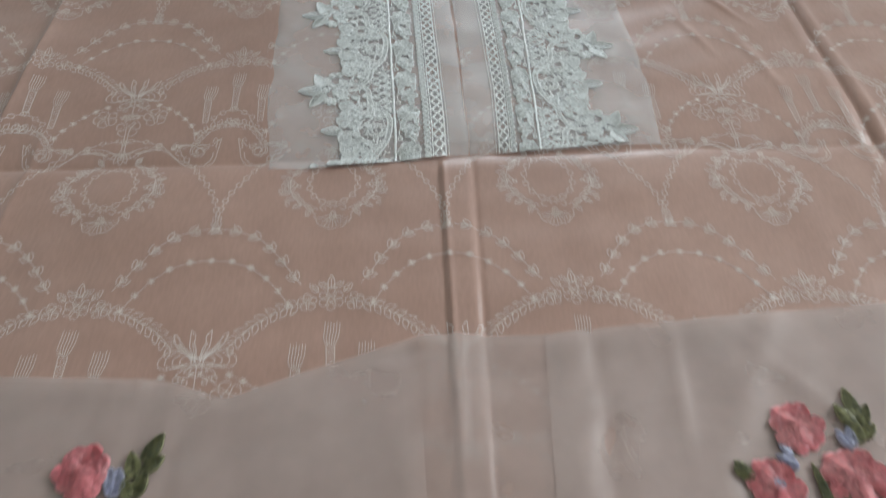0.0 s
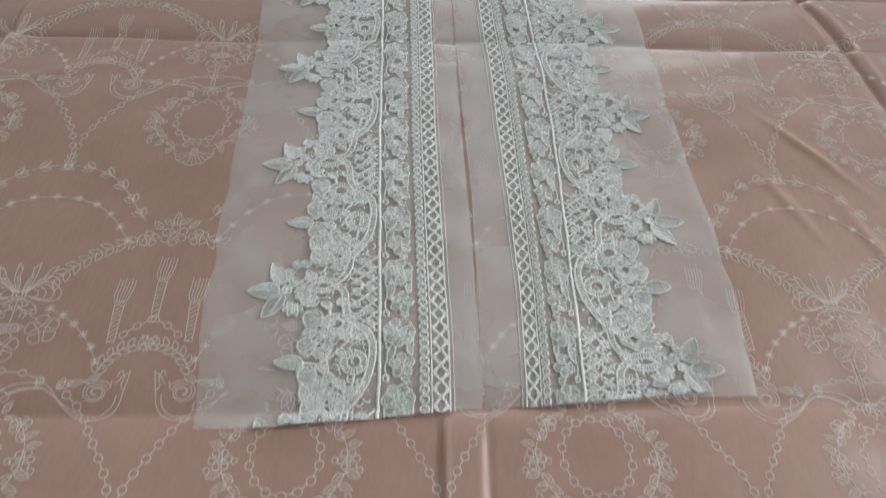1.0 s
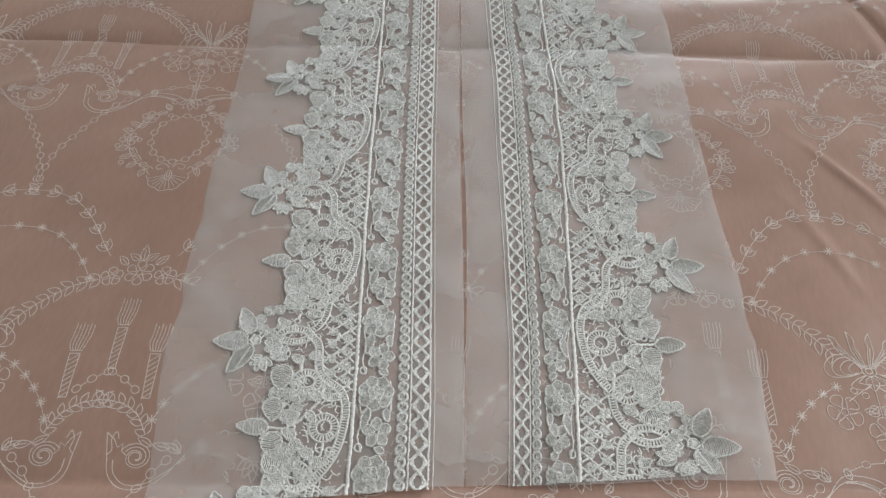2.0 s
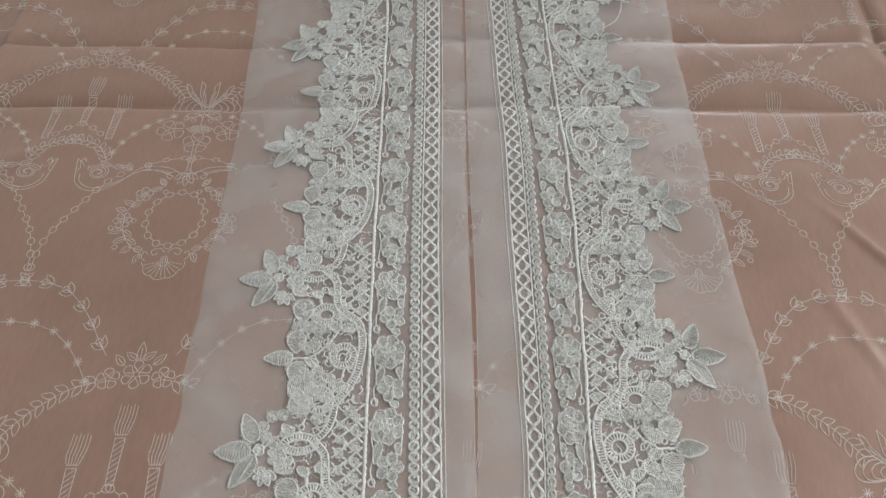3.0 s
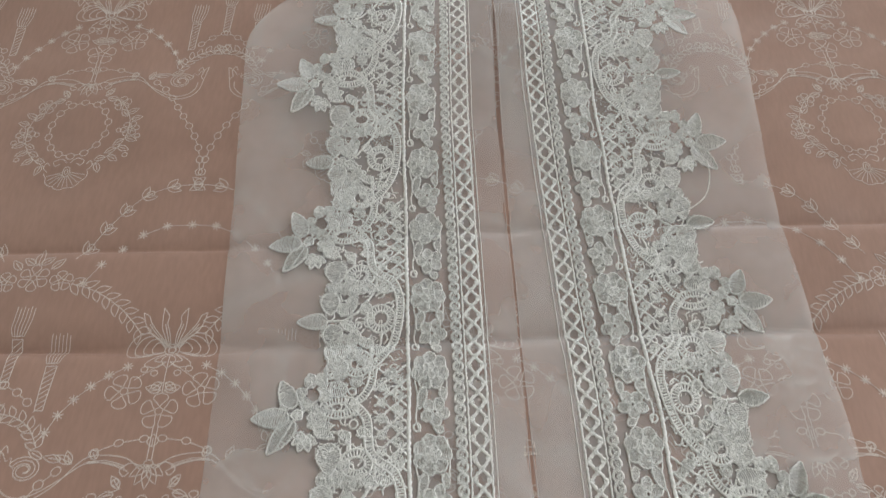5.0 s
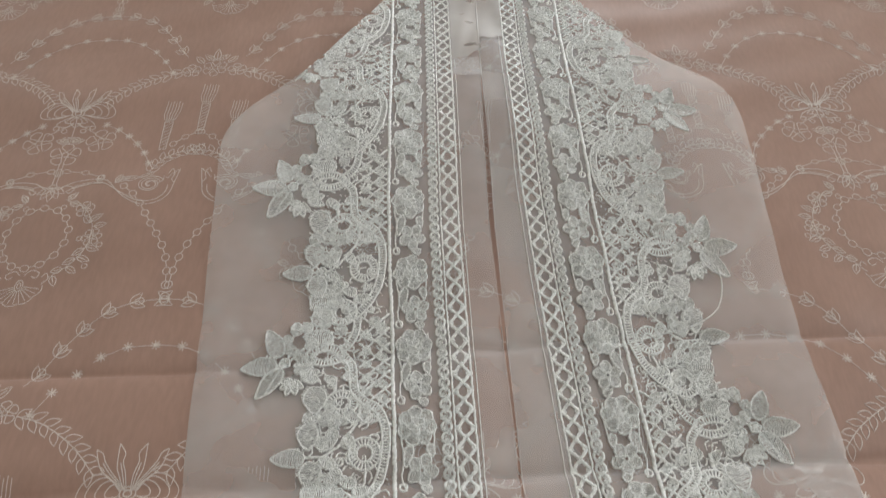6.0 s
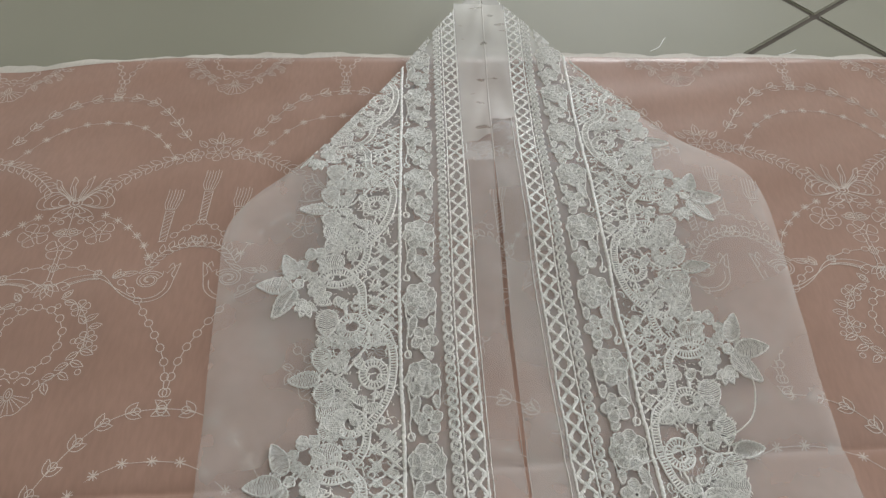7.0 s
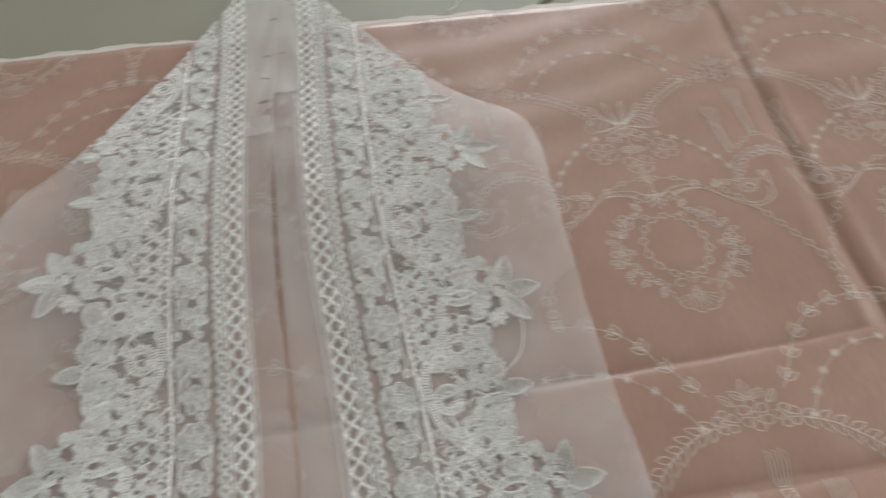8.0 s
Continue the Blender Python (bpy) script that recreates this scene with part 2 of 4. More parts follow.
        if r > 0.006:
            self.stroke([(x + 0.58 * edge(a) * math.cos(a + 0.3), y + 0.58 * edge(a) * math.sin(a + 0.3)) for a in np.linspace(0, 2 * math.pi, 24)], 0.0009, height * 0.6, False, lift + height * 0.4)
        if heart:
            self.ring(x, y, r * 0.16, r * 0.13, 0.0009, height * 0.4, turn, 7, lift + height * 0.45)

    def ladder(self, pts, wide, height, lift=0.0, pitch=0.0016, cord=0.0011):
        """Two cords with rungs between them."""
        q, ang = resample(pts, pitch)
        nx, ny = -np.sin(ang) * wide / 2, np.cos(ang) * wide / 2
        l = np.stack([q[:, 0] + nx, q[:, 1] + ny], 1)
        r = np.stack([q[:, 0] - nx, q[:, 1] - ny], 1)
        self.stroke(l, cord, height, False, lift)
        self.stroke(r, cord, height, False, lift)
        for a, b in zip(l, r):
            self.stroke([a, b], cord * 0.75, height * 0.7, False, lift)

    def cord(self, pts, wide, height, lift=0.0, pitch=0.0013):
        """A whipped cord: a round band with a ridge at every turn of the thread."""
        q, ang = resample(pts, pitch)
        o = len(self.v)
        for i in range(len(q)):
            k = (1.0 if i % 2 else 0.5) * random.uniform(0.8, 1.15)
            nx, ny = -math.sin(ang[i]), math.cos(ang[i])
            q[i] += np.array((nx, ny)) * min(0.20 * wide, 0.00028) * random.uniform(-1, 1)
            for f, z in ((0.5, 0.0), (0.32, 0.8), (0.0, 1.0), (-0.32, 0.8), (-0.5, 0.0)):
                self.v.append((q[i, 0] + nx * wide * f * (0.52 + 0.54 * k), q[i, 1] + ny * wide * f * (0.52 + 0.54 * k), lift + z * k * height))
        for i in range(len(q) - 1):
            for k in range(4):
                a, b = o + 5 * i + k, o + 5 * (i + 1) + k
                self.f.append((a, b, b + 1, a + 1))

    def build(self, name, settle, mat, parent, label="", cut=None):
        """settle: maps the flat layout onto the cloth; cut: (point, outward normal) of hems that end it."""
        a = np.array(self.v, float)
        if len(a) == 0:
            return None
        w = settle(a[:, 0], a[:, 1], a[:, 2])
        if cut:
            planes = []
            for co, no in cut(w):
                d = (w[:, 0] - co[0]) * no[0] + (w[:, 1] - co[1]) * no[1]
                if d.min() > 0:
                    return None
                if d.max() > 0:
                    planes.append((co, no))
            if planes:
                me = bpy.data.meshes.new(name)
                me.from_pydata([tuple(v) for v in w], [], self.f)
                bm = bmesh.new()
                bm.from_mesh(me)
                bpy.data.meshes.remove(me)
                for co, no in planes:
                    bmesh.ops.bisect_plane(bm, geom=bm.verts[:] + bm.edges[:] + bm.faces[:], plane_co=(co[0], co[1], 0), plane_no=(no[0], no[1], 0), clear_outer=True)
                if not bm.faces:
                    bm.free()
                    return None
                return part(name, bm, mat, parent, label, True)
        return mesh_part(name, w, self.f, mat, parent, label)


# ---- room ----
def sstep(a, b, x):
    t = np.clip((x - a) / (b - a), 0, 1)
    return t * t * (3 - 2 * t)


floor = tagged(new("floor"), "beige ceramic floor tiles with brown grout joints", "floor", kind="structure")
bm = bmesh.new()
box(bm, -2.35, -2.35, -0.06, 2.72, 5.1, -0.0107)
part("grout_bed", bm, M_GROUT, floor, "brown grout bed")
TILE, JOINT, TILE_TURN = 0.60, 0.0042, radians(37.0)
bm = bmesh.new()
half = (TILE - JOINT) / 2
box(bm, -half, -half, -0.010, half, half, 0.0, 0.0012)
tile_mesh = bpy.data.meshes.new("tile")
bm.to_mesh(tile_mesh)
bm.free()
tile_mesh.materials.append(M_TILE)
for i in range(-9, 9):
    for j in range(-9, 9):
        a, b = (i + 0.5) * TILE, (j + 0.5) * TILE
        x = 0.268 + a * math.cos(TILE_TURN) - b * math.sin(TILE_TURN)
        y = 1.258 + a * math.sin(TILE_TURN) + b * math.cos(TILE_TURN)
        turn = Matrix.Translation((x, y, -0.0090)) @ Matrix.Rotation(TILE_TURN, 4, "Z")
        if -1.78 < x < 2.12 and -1.78 < y < 4.52:
            ob = new("tile", tile_mesh)
            ob.parent = floor
            ob.matrix_basis = turn
        elif -2.7 < x < 3.0 and -2.7 < y < 5.5:
            # tiles cut along the foot of the walls
            bm = bmesh.new()
            bm.from_mesh(tile_mesh)
            bm.transform(turn)
            for co, no in (((-2.21, 0, 0), (-1, 0, 0)), ((2.55, 0, 0), (1, 0, 0)), ((0, -2.21, 0), (0, -1, 0)), ((0, 5.05, 0), (0, 1, 0))):
                bmesh.ops.bisect_plane(bm, geom=bm.verts[:] + bm.edges[:] + bm.faces[:], plane_co=co, plane_no=no, clear_outer=True)
            if bm.faces:
                part("tile", bm, M_TILE, floor)
            else:
                bm.free()


def wall(name, *boxes):
    bm = bmesh.new()
    for b in boxes:
        box(bm, *b)
    return tagged(part(name, bm, M_WALL), "plain white painted room wall", "wall", kind="structure")


Y0, Y1, X0, X1, ROOM = -2.2, 4.94, -2.2, 2.54, 2.7
wall("wall_south", (X0 - 0.15, Y0 - 0.15, -0.06, X1 + 0.18, Y0, ROOM))
wall("wall_west", (X0 - 0.15, Y0, -0.06, X0, Y1, ROOM))
dx0, dx1 = DOOR_X - DOOR_W / 2, DOOR_X + DOOR_W / 2
wall("wall_north", (X0 - 0.15, Y1, -0.06, dx0, Y1 + 0.15, ROOM), (dx1, Y1, -0.06, X1 + 0.18, Y1 + 0.15, ROOM), (dx0, Y1, DOOR_H, dx1, Y1 + 0.15, ROOM))
# frame of the added, unseen door around the light from ahead
doorway = tagged(new("unseen_door"), "unseen open doorway with a white painted frame, added as a light source", "door", kind="structure")
for b in ((dx0, Y1 + 0.05, 0.0, dx0 + 0.05, Y1 + 0.11, DOOR_H), (dx1 - 0.05, Y1 + 0.05, 0.0, dx1, Y1 + 0.11, DOOR_H), (dx0 + 0.05, Y1 + 0.05, DOOR_H - 0.05, dx1 - 0.05, Y1 + 0.11, DOOR_H)):
    bm = bmesh.new()
    box(bm, *b, 0.004)
    part("door_frame", bm, M_FRAME, doorway)
wy0, wy1, wz0, wz1 = WIN_Y - WIN_W / 2, WIN_Y + WIN_W / 2, WIN_Z - WIN_H / 2, WIN_Z + WIN_H / 2
wall("wall_east", (X1, Y0, -0.06, X1 + 0.18, wy0, ROOM), (X1, wy1, -0.06, X1 + 0.18, Y1, ROOM),
     (X1, wy0, -0.06, X1 + 0.18, wy1, wz0), (X1, wy0, wz1, X1 + 0.18, wy1, ROOM))
bm = bmesh.new()
box(bm, X0 - 0.15, Y0 - 0.15, ROOM, X1 + 0.18, Y1 + 0.15, ROOM + 0.12)
tagged(part("ceiling", bm, M_WALL), "plain white painted ceiling", "ceiling", kind="structure")
window = tagged(new("window_1"), "white framed window that lets daylight in", "window", kind="structure")
fx = X1 + 0.08
for b in ((fx, wy0, wz0, fx + 0.05, wy0 + 0.05, wz1), (fx, wy1 - 0.05, wz0, fx + 0.05, wy1, wz1),
          (fx, wy0 + 0.05, wz0, fx + 0.05, wy1 - 0.05, wz0 + 0.05), (fx, wy0 + 0.05, wz1 - 0.05, fx + 0.05, wy1 - 0.05, wz1),
          (fx, WIN_Y - 0.02, wz0 + 0.05, fx + 0.05, WIN_Y + 0.02, wz1 - 0.05)):
    bm = bmesh.new()
    box(bm, *b, 0.004)
    part("window_frame", bm, M_FRAME, window)


# ---- lie of the cloth ----
def pleat_left(y):
    return 0.0105 - 0.043 * np.clip(y - 0.10, 0, 0.4)


def pleat_right(y):
    return 0.0285 - 0.026 * np.clip(y - 0.10, 0, 0.4)


def fold(d, near, far, tall):
    """A pressed crease: a gentle near slope and a steep far one."""
    return tall * np.where(d < 0, np.exp(d / near), np.exp(-d / far))


def pressed(d, lip, lip_tall, tall):
    """A sharply ironed crease: two gentle slopes that meet in it, each steeper right beside it."""
    n, f = np.minimum(d, 0), np.maximum(d, 0)
    return np.where(d < 0, lip_tall * np.exp(n / lip) + tall * np.exp(n / 0.034), lip_tall * np.exp(-f / (2.4 * lip)) + tall * np.exp(-f / 0.034))


def crease_right(y):
    """The long crease of the folded cloth that runs away from the border."""
    return np.interp(y, [0.44, 0.57, 0.66, 0.72, 0.80, 0.86, 0.92, 1.07, 1.174], [0.381, 0.370, 0.362, 0.360, 0.348, 0.328, 0.3235, 0.325, 0.330])


def lie(x, y):
    """Height of the pink cloth over the floor."""
    x, y = np.asarray(x, float), np.asarray(y, float)
    z = 0.0012 * np.sin(17 * x + 5 * y + 0.6) * np.sin(13 * y - 4 * x) + 0.0009 * np.sin(31 * x - 11 * y) + 0.0007 * np.sin(43 * y + 9 * x + 1.0)
    z = z * (1 - 0.75 * sstep(0.93, 1.05, y))
    z = z + 0.0003 * np.sin(120 * x + 30 * y) * np.sin(9 * y + 14 * x) + 0.00025 * np.sin(140 * y - 25 * x + 2.0 * np.sin(11 * x))
    z = z - pressed(y - (0.7765 + 0.055 * x + 0.0012 * np.sin(16 * x)), 0.0024, 0.0040, 0.0040)
    z = z - pressed(y - (0.8475 + 0.068 * x + 0.0014 * np.sin(13 * x + 1)), 0.0022, 0.0024, 0.0030)
    z = z - fold(y - (0.425 + 0.065 * x), 0.020, 0.026, 0.0040) - fold(y - (0.425 + 0.065 * x), 0.006, 0.010, 0.0018)
    xr = crease_right(y)
    upper = sstep(0.42, 0.46, y)
    z = z + (0.0006 + 0.0030 * sstep(-0.02, 0.02, x - xr) + 0.0032 * sstep(-0.22, -0.31, x)) * np.exp(-((y - 1.055 - 0.04 * x) / 0.024) ** 2)
    z = z + upper * sstep(0.95, 0.70, y) * fold(-(x + 0.378), 0.016, 0.003, 0.0075) + (1 - upper) * fold(-(x + 0.341), 0.012, 0.006, 0.0026) - fold(x - xr, 0.006, 0.0030, 0.0040) + 0.0010 * np.exp(-((x - xr + 0.013) / 0.007) ** 2) + 0.0012 * np.exp(-((x - xr - 0.010) / 0.005) ** 2)
    for cx, cy, turn, length, w, tall in ((0.275, 0.655, 2.25, 0.035, 0.004, 0.0022), (0.245, 0.60, 2.0, 0.03, 0.005, 0.0014),
                                          (0.30, 0.56, 1.9, 0.05, 0.006, 0.0015), (-0.33, 0.70, 0.5, 0.05, 0.008, 0.001), (0.25, 0.93, 0.3, 0.06, 0.009, 0.0012)):
        a = (x - cx) * math.cos(turn) + (y - cy) * math.sin(turn)
        b = -(x - cx) * math.sin(turn) + (y - cy) * math.cos(turn)
        z = z + tall * np.exp(-(a / length) ** 2 - (b / w) ** 2)
    on = sstep(0.43, 0.40, y)
    dl, dr = x - pleat_left(y), x - pleat_right(y)
    z = z + on * 0.0019 * sstep(-0.0016, 0.0012, dl) * sstep(0.006, -0.006, dr)
    z = z + on * 0.0010 * np.exp(-((dl - 0.0020) / 0.0020) ** 2)
    z = z - on * 0.0005 * np.where(dl < 0, np.exp(np.minimum(dl, 0) / 0.010), 0) * sstep(0.0, -0.0016, dl)
    z = z + on * (0.0003 * np.exp(-((dr + 0.0015) / 0.0022) ** 2) - 0.0011 * np.exp(-((dr - 0.0036) / 0.0020) ** 2))
    return np.maximum(z, -0.0078) - 0.0040 * sstep(1.181, 1.198, y)


def hem(x):
    """Where the pink cloth ends, beyond the neckline."""
    x = np.asarray(x, float)
    return 1.1925 - 0.16 * np.clip(-0.26 - x, 0, 1) - 0.03 * np.clip(x - 0.2, 0, 1) + 0.0012 * np.sin(38 * x) + 0.0008 * np.sin(91 * x + 1)


def sheet(name, rows, cols, at, mat, parent, label=""):
    """at(a, b): arrays in 0..1 across and along -> x, y, z."""
    a, b = np.meshgrid(np.linspace(0, 1, cols), np.linspace(0, 1, rows))
    x, y, z = at(a, b)
    v = np.stack([x.ravel(), y.ravel(), z.ravel()], 1)
    i = np.arange(rows - 1)[:, None] * cols + np.arange(cols - 1)[None, :]
    i = i.ravel()
    f = np.stack([i, i + 1, i + cols + 1, i + cols], 1)
    return mesh_part(name, v, f.tolist(), mat, parent, label)


# ---- pink embroidered cloth ----
fabric = tagged(new("embroidered_fabric"), "pink cotton fabric with cream outline embroidery spread on the floor", "fabric")
CX0, CX1, CY0 = -0.78, 0.80, -0.42


def lay_pink(a, b):
    x = np.interp(a, [0, 0.06, 0.94, 1], [CX0, -0.44, 0.44, CX1])
    y = CY0 + (hem(x) - CY0) * np.interp(b, [0, 0.06, 0.46, 0.70, 1], [0, 0.22, 0.68, 0.82, 1])
    return x, y, lie(x, y)


sheet("cloth_sheet", 860, 560, lay_pink, M_PINK, fabric, "creased pink cotton sheet")


def lay_selvedge(a, b):
    x = CX0 + (CX1 - CX0) * a
    wob = 0.0013 * np.sin(55 * x + 2 * np.sin(17 * x)) + 0.0012 * np.sin(131 * x + 2) + 0.0007 * np.sin(310 * x)
    y = hem(x) - 0.0015 + (0.0084 + wob) * b
    z = np.maximum(lie(x, y), -0.0065) - 0.0012 * b + 0.00015 + 0.0009 * b * np.abs(np.sin(47 * x + 3 * np.sin(9 * x))) * np.sin(31 * x)
    return x, y, z


sheet("selvedge", 7, 640, lay_selvedge, M_SELVEDGE, fabric, "white frayed selvedge")

PU, PV = 0.1764, 0.2715
TW, TH = 0.00053, 0.00011


def settle_cell(s0, r0):
    def settle(u, v, c):
        s, r = s0 + u / PU, r0 + v / PV
        x = 0.00138 + 0.17639 * s - 0.02039 * r - 0.00157 * s * r + 0.00202 * r * r - 0.00066 * s * s
        y = 0.34521 + 0.00697 * s + 0.27392 * r - 0.00079 * s * r - 0.00197 * r * r - 0.00193 * s * s
        return np.stack([x, y, lie(x, y) + 0.00022 + c], 1)
    return settle


def cut_hem(w):
    xc = float(w[:, 0].mean())
    sl = float(hem(xc + 0.02) - hem(xc - 0.02)) / 0.04
    return [((xc, float(hem(xc)) - 0.0005), (-sl, 1.0))]


def beads(k, pts, rx, ry, step):
    q, ang = resample(pts, step)
    for i, (p, a) in enumerate(zip(q, ang)):
        k.ring(p[0], p[1], rx, ry, TW, TH, a, 10)
        if i + 1 < len(q):
            d = q[i + 1] - p
            l = math.hypot(*d)
            k.stroke([p + d * rx / l, q[i + 1] - d * rx / l], TW * 0.9, TH)


def vine(k, pts, step, length, wide):
    q, ang = resample(pts, step)
    k.stroke(q, TW, TH)
    for p, a in zip(q, ang):
        for sg in (-1, 1):
            k.leaf_line(p[0], p[1], a + sg * 0.75, length * random.uniform(0.9, 1.1), wide, TW, TH, False)


def stars(k, pts, step):
    q, ang = resample(pts, step)
    k.stroke(q, TW * 0.7, TH * 0.8)
    for p in q:
        for j in range(4):
            a = j * math.pi / 4 + 0.2
            d = np.array((math.cos(a), math.sin(a))) * 0.0030
            k.stroke([p - d, p, p + d], TW * 1.1, TH * 1.2)


def wreath(k):
    ring = [(0.0198 * math.sin(a), 0.0495 + 0.0232 * math.cos(a)) for a in np.linspace(0, 2 * math.pi, 15)]
    for i in range(14):
        p, n = np.array(ring[i]), np.array(ring[i + 1])
        d = n - p
        a, l = math.atan2(d[1], d[0]), math.hypot(*d)
        k.ring(p[0], p[1], 0.0028, 0.0024, TW, TH, a, 10)
        k.stroke([p + d * 0.0028 / l, n - d * 0.0028 / l], TW, TH)
    for sg in (-1, 1):
        stem = smooth_path([(sg * 0.012, 0.079), (sg * 0.026, 0.071), (sg * 0.034, 0.056), (sg * 0.034, 0.041), (sg * 0.027, 0.028), (sg * 0.016, 0.019)], 5)
        k.stroke(stem, TW * 0.8, TH)
        k.flower_line(sg * 0.0262, 0.0705, 0.0058, 5, 0.3, TW, TH)
        k.flower_line(sg * 0.0355, 0.0475, 0.0062, 6, 0.1, TW, TH)
        for u, v, t, l in ((0.013, 0.079, 0.9, 0.008), (0.015, 0.076, -0.2, 0.008), (0.031, 0.061, 0.5, 0.009), (0.032, 0.059, 2.3, 0.008), (0.035, 0.056, 0.2, 0.008),
                           (0.034, 0.040, -0.35, 0.009), (0.033, 0.039, -2.5, 0.008), (0.030, 0.033, -0.4, 0.009), (0.029, 0.032, -2.6, 0.008),
                           (0.025, 0.026, -0.6, 0.008), (0.023, 0.025, -2.8, 0.007), (0.018, 0.020, -1.2, 0.008)):
            k.leaf_line(sg * u, v, t if sg > 0 else math.pi - t, l, 0.0042, TW, TH)
        for u, v in ((0.042, 0.041), (0.028, 0.047), (0.036, 0.026), (0.012, 0.073)):
            k.ring(sg * u, v, 0.0018, 0.0018, TW, TH, 0, 8)


def palmette(k):
    fan = []
    for i in range(41):
        a = math.pi * (1.02 + 0.96 * i / 40)
        r = 0.0128 * (1 + 0.10 * abs(math.sin(a * 4.5)))
        fan.append((r * 1.06 * math.cos(a), 0.0145 + r * 1.05 * math.sin(a)))
    k.stroke(fan, TW, TH)
    for i in range(1, 12):
        a = math.pi * (1 + i / 12)
        c, s = math.cos(a), math.sin(a)
        k.stroke([(0.0030 * c, 0.0142 + 0.0036 * s), (0.0132 * c, 0.0145 + 0.0132 * s)], TW * 0.8, TH)
    k.ring(0, 0.0140, 0.0024, 0.0040, TW, TH, 0, 10)
    k.ring(0, 0.0140, 0.0011, 0.0021, TW, TH, 0, 8)
    for sg in (-1, 1):
        k.stroke(smooth_path([(sg * 0.001, 0.021), (sg * 0.005, 0.0245), (sg * 0.010, 0.0225), (sg * 0.0085, 0.019), (sg * 0.0055, 0.0205)], 4), TW, TH)
        k.stroke(smooth_path([(sg * 0.013, 0.0145), (sg * 0.016, 0.018), (sg * 0.0145, 0.022), (sg * 0.012, 0.0195)], 4), TW, TH)


def crown(k):
    for a in (-1.0, -0.5, 0, 0.5, 1.0):
        c, s = math.sin(a), -math.cos(a)
        k.leaf_line(0, 0.0905, math.atan2(s, c), 0.0125 - 0.002 * abs(a), 0.0048, TW, TH, False)
    k.ring(0, 0.0915, 0.0026, 0.0018, TW, TH, 0, 8)
    for sg in (-1, 1):
        k.stroke([(sg * 0.0013, 0.0935), (sg * 0.0013, 0.1125)], TW, TH)
        k.stroke(smooth_path([(sg * 0.002, 0.089), (sg * 0.009, 0.092), (sg * 0.0145, 0.0885), (sg * 0.012, 0.085), (sg * 0.0095, 0.0870)], 4), TW, TH)
        k.ring(sg * 0.0155, 0.082, 0.0018, 0.0018, TW, TH, 0, 8)
        beads(k, smooth_path([(sg * 0.005, 0.1050), (sg * 0.0185, 0.1030), (sg * 0.030, 0.098)], 5), 0.0025, 0.0019, 0.012)
    k.leaf_line(0, 0.1005, math.pi / 2, 0.007, 0.006, TW, TH)


def bouquet(k):
    k.flower_line(0, 0.1205, 0.0098, 5, math.pi / 2, TW, TH)
    for sg in (-1, 1):
        k.flower_line(sg * 0.0212, 0.1325, 0.0098, 5, 0.5 * sg, TW, TH)
        k.leaf_line(sg * 0.001, 0.1325, math.pi / 2 - sg * 1.35, 0.009, 0.005, TW, TH)
        k.leaf_line(sg * 0.001, 0.137, math.pi / 2 - sg * 2.2, 0.008, 0.0045, TW, TH)
        for u, v in ((0.0065, 0.143), (0.0125, 0.1455)):
            k.ring(sg * u, v, 0.002, 0.0018, TW, TH, 0, 8)
        k.stroke(smooth_path([(sg * 0.001, 0.150), (sg * 0.010, 0.144), (sg * 0.017, 0.139)], 4), TW * 0.8, TH)
    k.stroke([(0, 0.131), (0, 0.150)], TW, TH)


def bow(k):
    k.ring(0, 0.1585, 0.0042, 0.0034, TW * 1.2, TH, 0, 12)
    k.ring(0, 0.1585, 0.0022, 0.0018, TW * 1.6, TH, 0, 8)
    for sg in (-1, 1):
        for f in (0.90, 0.74, 0.57, 0.40):
            k.stroke(smooth_path([(sg * 0.004, 0.1595), (sg * 0.013 * f, 0.159 + 0.0095 * f), (sg * 0.022 * f, 0.159 + 0.0085 * f), (sg * 0.0285 * f, 0.159 + 0.001 * f), (sg * 0.026 * f, 0.159 - 0.0055 * f), (sg * 0.015 * f, 0.159 - 0.0055 * f), (sg * 0.004, 0.1575)], 5), TW, TH)
        for f in (1.0, 0.6):
            k.stroke(smooth_path([(sg * 0.002, 0.156), (sg * 0.009 * f, 0.1545 - 0.002 * f), (sg * 0.013 * f, 0.155 - 0.007 * f), (sg * 0.006 * f, 0.155 - 0.0085 * f), (sg * 0.001, 0.150)], 5), TW, TH)
        for a, b, c in ((0.0070, 0.0030, 0.0235), (0.0185, 0.0120, 0.0205)):
            tip = (sg * a, 0.160 + c)
            k.stroke(smooth_path([(sg * 0.0010, 0.1600), (sg * b * 0.7, 0.168), (sg * (b + 0.001), 0.174), (sg * (a - 0.0035), 0.1785), tip], 4), TW, TH)
            k.stroke(smooth_path([(sg * 0.0022, 0.1600), (sg * (b * 0.7 + 0.003), 0.167), (sg * (b + 0.0038), 0.172), tip], 4), TW, TH)
            k.stroke(smooth_path([(sg * 0.0016, 0.1600), (sg * (b * 0.7 + 0.0015), 0.168), (sg * (b + 0.0022), 0.1735)], 4), TW, TH)
    k.leaf_line(0, 0.155, -math.pi / 2, 0.009, 0.008, TW, TH)


